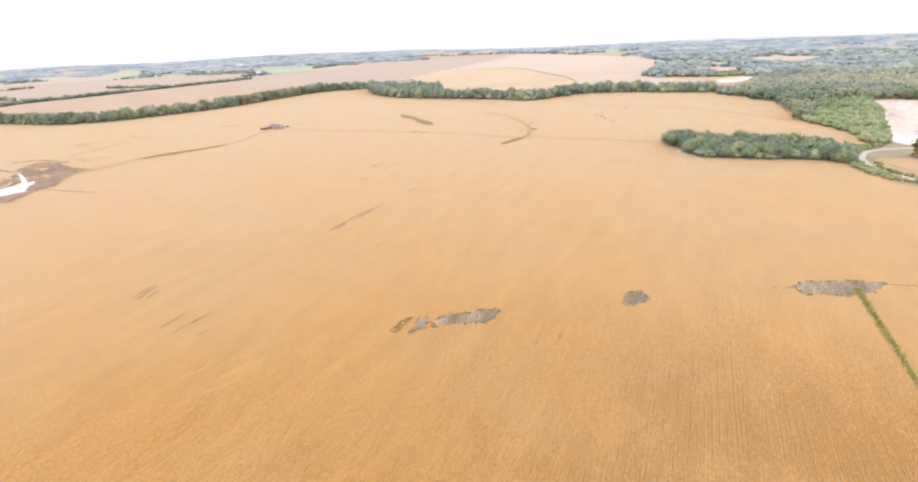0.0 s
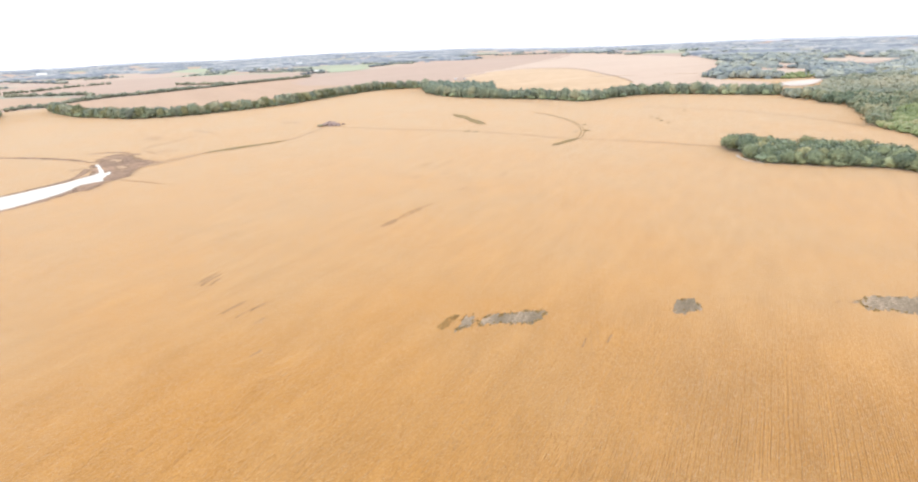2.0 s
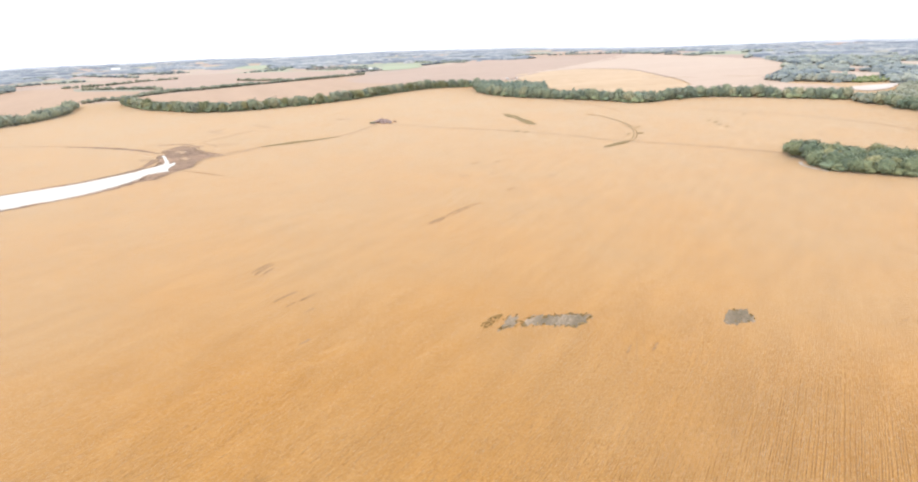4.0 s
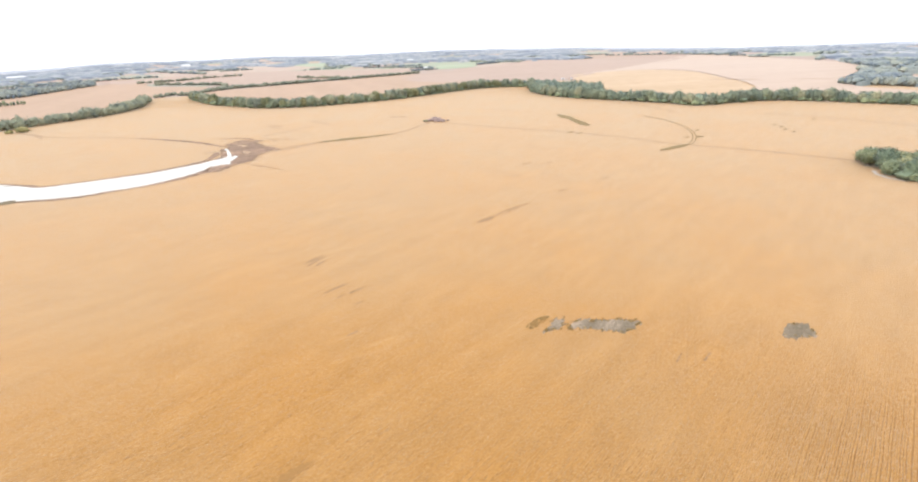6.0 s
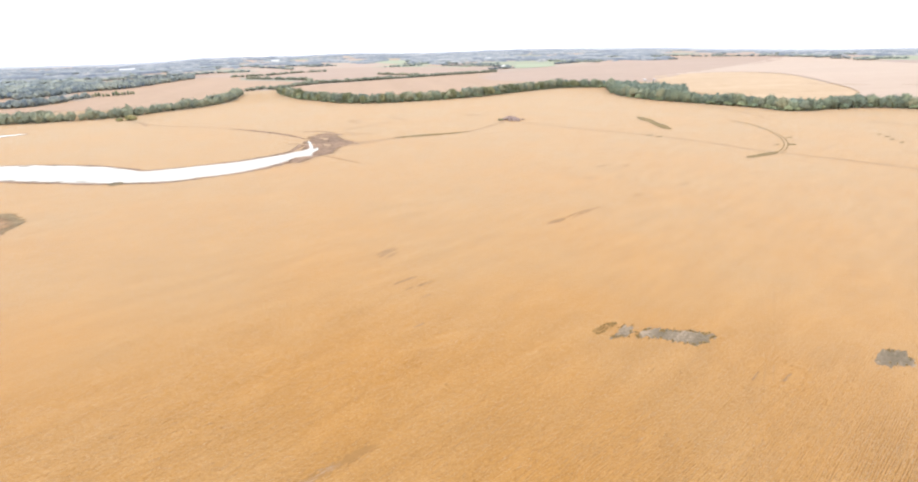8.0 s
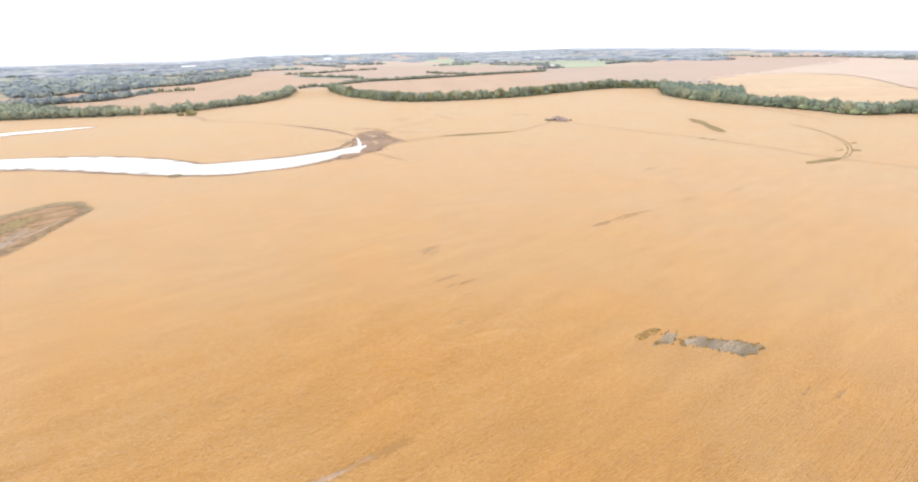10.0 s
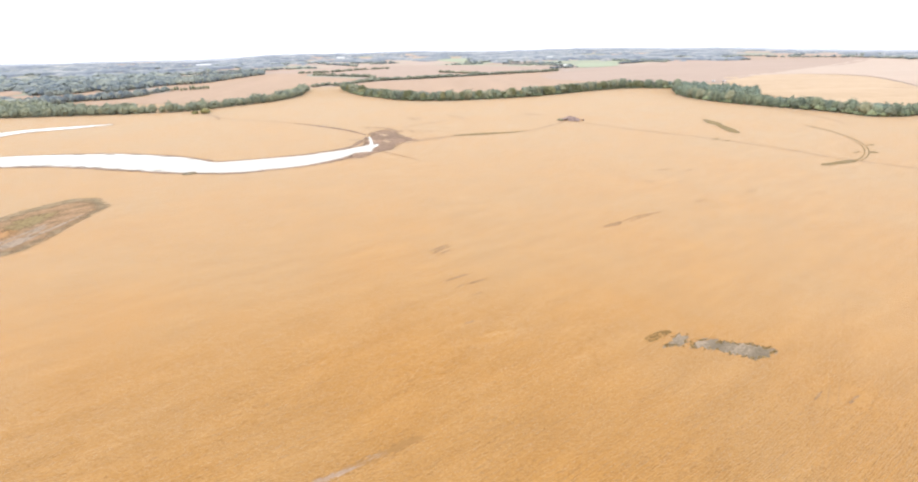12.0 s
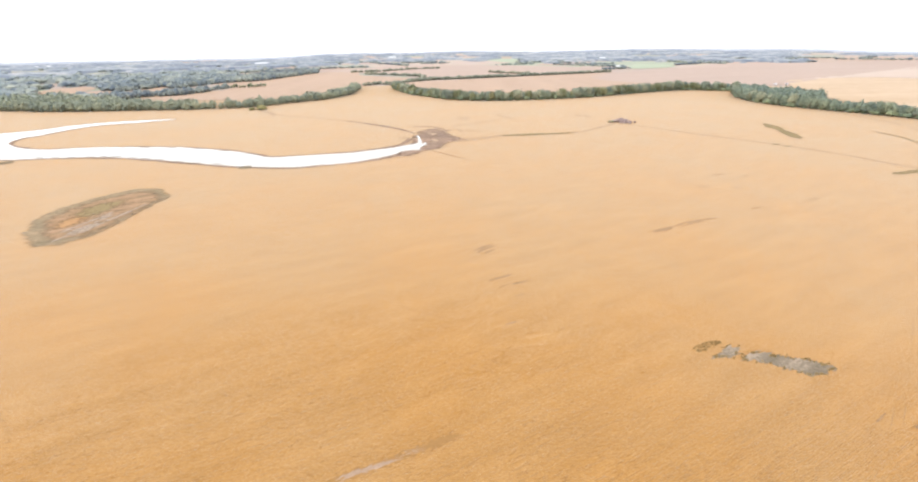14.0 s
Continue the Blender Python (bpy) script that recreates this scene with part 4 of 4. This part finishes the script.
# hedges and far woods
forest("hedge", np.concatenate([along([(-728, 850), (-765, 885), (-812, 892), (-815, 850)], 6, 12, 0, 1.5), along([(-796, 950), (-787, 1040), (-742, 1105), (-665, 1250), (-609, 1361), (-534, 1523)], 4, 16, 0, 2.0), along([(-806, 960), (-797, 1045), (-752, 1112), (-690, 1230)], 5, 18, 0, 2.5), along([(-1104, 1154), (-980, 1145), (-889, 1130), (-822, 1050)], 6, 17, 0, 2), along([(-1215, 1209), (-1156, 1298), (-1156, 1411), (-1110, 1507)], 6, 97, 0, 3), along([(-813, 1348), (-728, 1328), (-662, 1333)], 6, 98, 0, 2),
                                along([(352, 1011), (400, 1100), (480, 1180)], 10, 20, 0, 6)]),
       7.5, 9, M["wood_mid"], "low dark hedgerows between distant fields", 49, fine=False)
stand(along([(-1020, 668), (-1004, 701), (-996, 742)], 5.4, 21, 0, 0.5), "row_tree", 8.0, 4.2, "narrow dark tree in a planted row", "planted tree row", 57, kinds=2)


ZONES = [(-80, -56, 2.15, 3.3, 1.0), (-80, -64, 3.3, 4.3, 1.1), (-80, -50, 1.0, 2.15, 0.76), (-52, -44, 1.0, 2.05, 0.84), (-50, -28, 0.8, 1.75, 0.74), (-28, -3, 0.8, 1.95, 0.9),
         (-3, 5.5, 0.8, 1.2, 0.6), (5.5, 17.5, 0.8, 1.7, 0.95), (17.5, 46, 0.8, 1.9, 0.8), (17.5, 46, 1.9, 4.3, 0.96), (-100, -80, 0.8, 4, 0.6), (46, 60, 0.8, 5, 0.7)]
CLEAR = far_outlines + [rounded([(392, 854), (429, 889), (487, 914), (447, 851), (410, 820)], 4), rounded([(-1311, 443), (-1351, 516), (-1330, 558), (-1220, 515), (-1236, 450)], 4),
                        rounded([(-1157, 462), (-1178, 507), (-1093, 510), (-1090, 458)], 4), rounded([(436, 571), (470, 560), (560, 520), (470, 430), (390, 365), (309, 352)], 4)]


def woodland(az, q):
    """How far inside the woods a place lies, by its bearing and distance."""
    dep = math.degrees(math.atan2(80, q))
    side, edge = az + 2.2 * wander(az * 30, q, 160, 41) + 1.2 * wander(az * 30, q, 50, 42), dep * (1 + 0.09 * wander(az * 40, q * 0.4, 70, 43))
    full = max([z[4] for z in ZONES if z[0] <= side < z[1] and z[2] < edge <= z[3]], default=-9)
    return full * 1.3 - 0.95 - wander(az * 40, q * 0.6, 130, 21) - 0.6 * wander(az * 60, q, 60, 22)


def in_clearing(x, y):
    hit = np.zeros(len(x), bool)
    for o in CLEAR:
        for k in ((1.0, 1.06, 1.12) if len(o) > 24 else (1.0, 1.04)):
            hit |= inside(o, x * k, y * k)
    return hit


def far_places(near, far):
    rng = np.random.default_rng(77)
    out, r = [], near
    while r < far:
        step = 11 + r * 0.0062
        for az in np.arange(-100, 60, math.degrees(step / r)):
            a, q = az + rng.uniform(-0.3, 0.3), r + rng.uniform(-0.5, 0.5) * step
            if woodland(a, q) > 0:
                out.append((math.sin(radians(a)) * q, math.cos(radians(a)) * q))
        r += step * 1.4
    out = np.array(out)
    return out[~in_clearing(out[:, 0], out[:, 1])]


def canopy(name, near, far, grow, top, material, label):
    """The closed leaf roof of far woods: one uneven sheet that drops to the ground at their edges."""
    rs, r = [], near
    while r < far:
        rs.append(r)
        r *= 1 + grow
    az = np.arange(-100, 60.1, 0.3)
    A, R = np.meshgrid(az, rs)
    X, Y = np.sin(np.radians(A)) * R, np.cos(np.radians(A)) * R
    deep = np.array([woodland(a, q) for a, q in zip(A.ravel(), R.ravel())])
    deep[in_clearing(X.ravel(), Y.ravel())] = -1
    bumps = np.array([wander(x, y, 60, 31) + 0.8 * wander(x, y, 22, 32) for x, y in zip(X.ravel(), Y.ravel())])
    m = ease(-0.04, 0.1, deep)
    z = land(X.ravel(), Y.ravel()) + np.where(m > 0, m * top * (1 + 0.45 * bumps), 0) - 3 * (1 - m)
    n = len(az)
    ids = np.arange(len(deep)).reshape(A.shape)
    q = np.stack([ids[:-1, :-1], ids[:-1, 1:], ids[1:, 1:], ids[1:, :-1]], -1).reshape(-1, 4)
    q = q[m[q].max(1) > 0]
    used = np.unique(q)
    remap = np.zeros(len(deep), int)
    remap[used] = np.arange(len(used))
    ob = new(name, mesh_of(name, np.column_stack([X.ravel(), Y.ravel(), z])[used], remap[q], material, True))
    if ob.data.polygons[0].normal.z < 0:
        ob.data.flip_normals()
    return tagged(ob, label, "wood", kind="stuff")


forest("far_wood", far_places(900, 1900), 12, 20, M["hazed_far_leaf"], "broad distant woods, greyed by haze in the leaf colour", 61, fine=False)
canopy("far_wood_canopy", 930, 1950, 0.011, 6.5, M["shaded_canopy_leaf"], "closed canopy of the distant woods")
canopy("distant_wood", 1860, 4820, 0.009, 6.5, M["hazed_horizon_leaf"], "woods along the horizon with haze in their colour")


def far_hedges():
    """Dashes of hedge along the edges of far fields, in two crossing directions."""
    rng, out = random.Random(19), []
    for k in range(150):
        r, az = rng.uniform(1350, 2900), radians(rng.uniform(-80, 44))
        x, y, a = math.sin(az) * r, math.cos(az) * r, radians(rng.choice((24, 114)) + rng.gauss(0, 5))
        run = rng.uniform(90, 420)
        for d in np.arange(-run / 2, run / 2, 6 + r * 0.0015):
            out.append((x + math.sin(a) * d + rng.gauss(0, 3), y + math.cos(a) * d + rng.gauss(0, 3)))
    out = np.array(out)
    return out[~in_clearing(out[:, 0], out[:, 1])]


forest("far_hedges", far_hedges(), 8, 16, M["hazed_far_leaf"], "thin hedges between the far fields", 63, fine=False, category="hedge", far=True)


def haze_ridge(name, r, top, seed):
    """An added pale ridge on the horizon, whose colour stands in for haze."""
    az = np.radians(np.arange(-110, 70.1, 0.25))
    x, y = np.sin(az) * r, np.cos(az) * r
    foot = land(x, y)
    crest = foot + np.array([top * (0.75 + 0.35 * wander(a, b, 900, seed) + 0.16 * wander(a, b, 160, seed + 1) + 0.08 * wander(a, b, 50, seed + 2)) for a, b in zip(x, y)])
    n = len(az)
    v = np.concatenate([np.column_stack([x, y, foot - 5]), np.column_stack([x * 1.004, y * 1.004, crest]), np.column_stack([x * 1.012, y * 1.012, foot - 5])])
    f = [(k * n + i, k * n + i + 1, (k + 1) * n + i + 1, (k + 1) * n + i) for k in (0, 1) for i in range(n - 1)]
    return tagged(new(name, mesh_of(name, v, f, M["haze"], True)), "pale backdrop ridge standing in for haze on the horizon", "hills", kind="structure")


haze_ridge("backdrop_hills", 4830, 24, 71)


# ---- weeds round the bare soil ----
edge_rng = np.random.default_rng(12)
for o, full in zip(bare_lines, (0.5, 0.25, 0.8, 0.7)):
    spots = o[edge_rng.random(len(o)) < 0.4 * full]
    tufts("edge_weeds", [(x + edge_rng.normal(0, 0.45), y + edge_rng.normal(0, 0.45)) for x, y in spots for _ in range(2)], 0.36, M["tuft_weeds"], "olive weeds along the edge of bare soil", "weeds", seed=7)
weedy = scatter(rounded([(-21.3, 140.5), (-19.4, 145), (-16.6, 148.6), (-15.2, 147.6), (-17, 143.5), (-18.8, 139.8)], 6), 0.8, 15)
tufts("weed_patch", weedy, 0.42, M["tuft_weeds"], "patch of olive weeds in the ripe crop", "weeds", seed=8)


# ---- bushes, stones and distant farm buildings ----
def lone(name, x, y, height, width, material, label, category, seed, low=1.0, **kw):
    base = tagged(new(name), label, category)
    part("trunk", trunk_bm(height, seed, height * 0.02), M["bark"], base)
    part("crown", crown_bm(height, width, seed, low=0.02, core=3, **kw), material, base)
    base.matrix_basis = pose(x, y, float(land(np.array(x), np.array(y))) - 0.1) @ Matrix.Diagonal((1, 1, low, 1))
    return base


lone("field_bush", -631, 457, 6.0, 11, M["bush_leaf"], "rounded olive-green bush alone in the field", "bush", 3, leaf=0.7)
lone("field_bush", -640, 449, 3.4, 7, M["bush_leaf"], "low olive-green bush beside a runnel", "bush", 5, leaf=0.5)
lone("pond_bush", -342, 225, 1.3, 8, M["verge"], "low olive-brown bush on the pond bank", "bush", 7, low=0.4, leaf=0.4)
lone("pond_bush", -513, 138, 1.4, 9, M["verge"], "low olive-brown bush on the pond shore", "bush", 9, low=0.45, leaf=0.4)
lone("lane_tree", 281, 317, 14, 14, M["rust_leaf"], "broad olive-brown tree beside the gravel lane", "tree", 13, leaf=0.8)
lone("pile_bush", -194, 563, 1.8, 5, M["willow"], "dark low brush beside the stone pile", "bush", 15, leaf=0.4)

pile = tagged(new("stone_pile"), "heap of grey field stones in the crop", "stone pile")
pile.matrix_basis = pose(-184, 568, float(land(np.array(-184.0), np.array(568.0))))
stone_meshes = []
for k in range(4):
    bm = bmesh.new()
    lobe(bm, (0, 0, 0), 1.0, 0.7, 2, 90 + k)
    me = bpy.data.meshes.new("stone")
    bm.to_mesh(me)
    bm.free()
    me.materials.append(M["stone"])
    stone_meshes.append(me)
rnd = random.Random(8)
for k in range(80):
    u, v = rnd.gauss(0, 0.42), rnd.gauss(0, 0.42)
    ob = new("stone", stone_meshes[k % 4])
    ob.parent = pile
    s = rnd.uniform(0.8, 2.0)
    ob.location, ob.rotation_euler, ob.scale = (u * 13, v * 9, 0.3 + 3.6 * math.exp(-(u * u + v * v) * 4)), (0, 0, rnd.uniform(0, 6)), (s, s, s)


def box_bm(bm, x0, y0, z0, x1, y1, z1):
    v = [bm.verts.new((x, y, z)) for z in (z0, z1) for x, y in ((x0, y0), (x1, y0), (x1, y1), (x0, y1))]
    for f in ((3, 2, 1, 0), (4, 5, 6, 7), (0, 1, 5, 4), (1, 2, 6, 5), (2, 3, 7, 6), (3, 0, 4, 7)):
        bm.faces.new([v[i] for i in f])
    return bm


def farm_building(name, x, y, turn, length, width, height, label):
    base = tagged(new(name), label, "farm building")
    base.matrix_basis = pose(x, y, float(land(np.array(float(x)), np.array(float(y)))), 0, 0, turn)
    l, w = length / 2, width / 2
    part("wall", box_bm(bmesh.new(), -l, -w, -0.5, l, w, height), M["white_wall"], base)
    bm = bmesh.new()
    rise = width * 0.3
    for side in (-1, 1):
        pts = [(-l - 0.4, side * (w + 0.5), height - 0.15), (l + 0.4, side * (w + 0.5), height - 0.15), (l + 0.4, 0, height + rise), (-l - 0.4, 0, height + rise)]
        low = [bm.verts.new(p) for p in pts]
        top = [bm.verts.new((p[0], p[1], p[2] + 0.25)) for p in pts]
        bm.faces.new(low)
        bm.faces.new(top[::-1])
        for k in range(4):
            bm.faces.new((low[k], top[k], top[(k + 1) % 4], low[(k + 1) % 4]))
    for e in (-1, 1):
        bm.faces.new([bm.verts.new((e * l, -w, height)), bm.verts.new((e * l, w, height)), bm.verts.new((e * l, 0, height + rise))])
    part("roof", bm, M["tin"], base, "pale tin roof")
    part("door", box_bm(bmesh.new(), -1.8, -w - 0.08, 0, 1.8, -w + 0.05, height * 0.75), M["dark_door"], base, "dark barn door")
    for k in (-0.6, 0.6):
        part("window", box_bm(bmesh.new(), k * l - 0.7, -w - 0.05, 1.4, k * l + 0.7, -w + 0.05, 2.6), M["dark_door"], base)
    return base


farm_building("barn", -597, 1770, 10, 11, 7, 4, "white farm barn beside a green pasture")
farm_building("shed", -908, 2470, 30, 26, 12, 6, "white shed among distant woods")
farm_building("greenhouse_hall", -2281, 1700, 50, 60, 20, 5, "long pale hall on the far plain")
farm_building("shed", -2118, 2450, 20, 40, 16, 7, "pale farm shed on the far plain")
farm_building("shed", -3290, 1200, 70, 18, 10, 5, "pale farm shed on the far plain")
farm_building("shed", -3240, 1130, 20, 14, 9, 5, "pale farm shed on the far plain")
farm_building("shed", -3180, 1240, 50, 12, 9, 5, "pale farm shed on the far plain")
farm_building("shed", -104, 1200, 5, 5, 4, 1.6, "small pale shed behind the grove of trees")
farm_building("shed", -86, 1204, -8, 4, 3, 1.5, "small pale shed behind the tree belt")
# scrub along the lane
rng = np.random.default_rng(31)
side_a = along(LANE, 3.0, 51, 5.0, 1.4)
forest("lane_scrub", np.concatenate([side_a[: len(side_a) // 2], along(LANE[:5], 2.2, 52, -4.5, 0.8), along(LANE[:6], 2.4, 56, 4.0, 0.8), scatter(rounded([(231, 306), (228, 330), (240, 338), (247, 332), (240, 316)], 5), 2.2, 55), scatter(rounded([(229, 270), (226, 292), (232, 312), (236, 300), (234, 280)], 5), 2.2, 53), scatter(rounded([(240, 335), (262, 358), (290, 362), (275, 350), (255, 340)], 5), 2.4, 54)]),
       1.5, 2.4, M["verge_scrub"], "low olive scrub along the gravel lane", 71, fine=False, category="scrub")

islet_rng = random.Random(6)
for x, y in ((-514, 160), (-503, 167), (-493, 175), (-482, 184), (-474, 190), (-466, 196), (-450, 201), (-437, 204), (-424, 208), (-404, 212), (-386, 216), (-372, 222), (-505, 219), (-487, 229), (-463, 240), (-443, 250), (-414, 255), (-385, 257)):
    d, w = islet_rng.uniform(1.6, 4.2), islet_rng.uniform(1.4, 2.4)
    islet = rounded([(x - d, y - 0.6 * d), (x, y - w * 0.5), (x + d, y + 0.6 * d), (x, y + w * 0.5)], 6)
    drape("mud_islet", ragged(islet, 0.5, 2, islet_rng.randrange(50)), M["islet"], "small dark mud islet at the pond edge", "mud", lift=0.32, step=1.5)
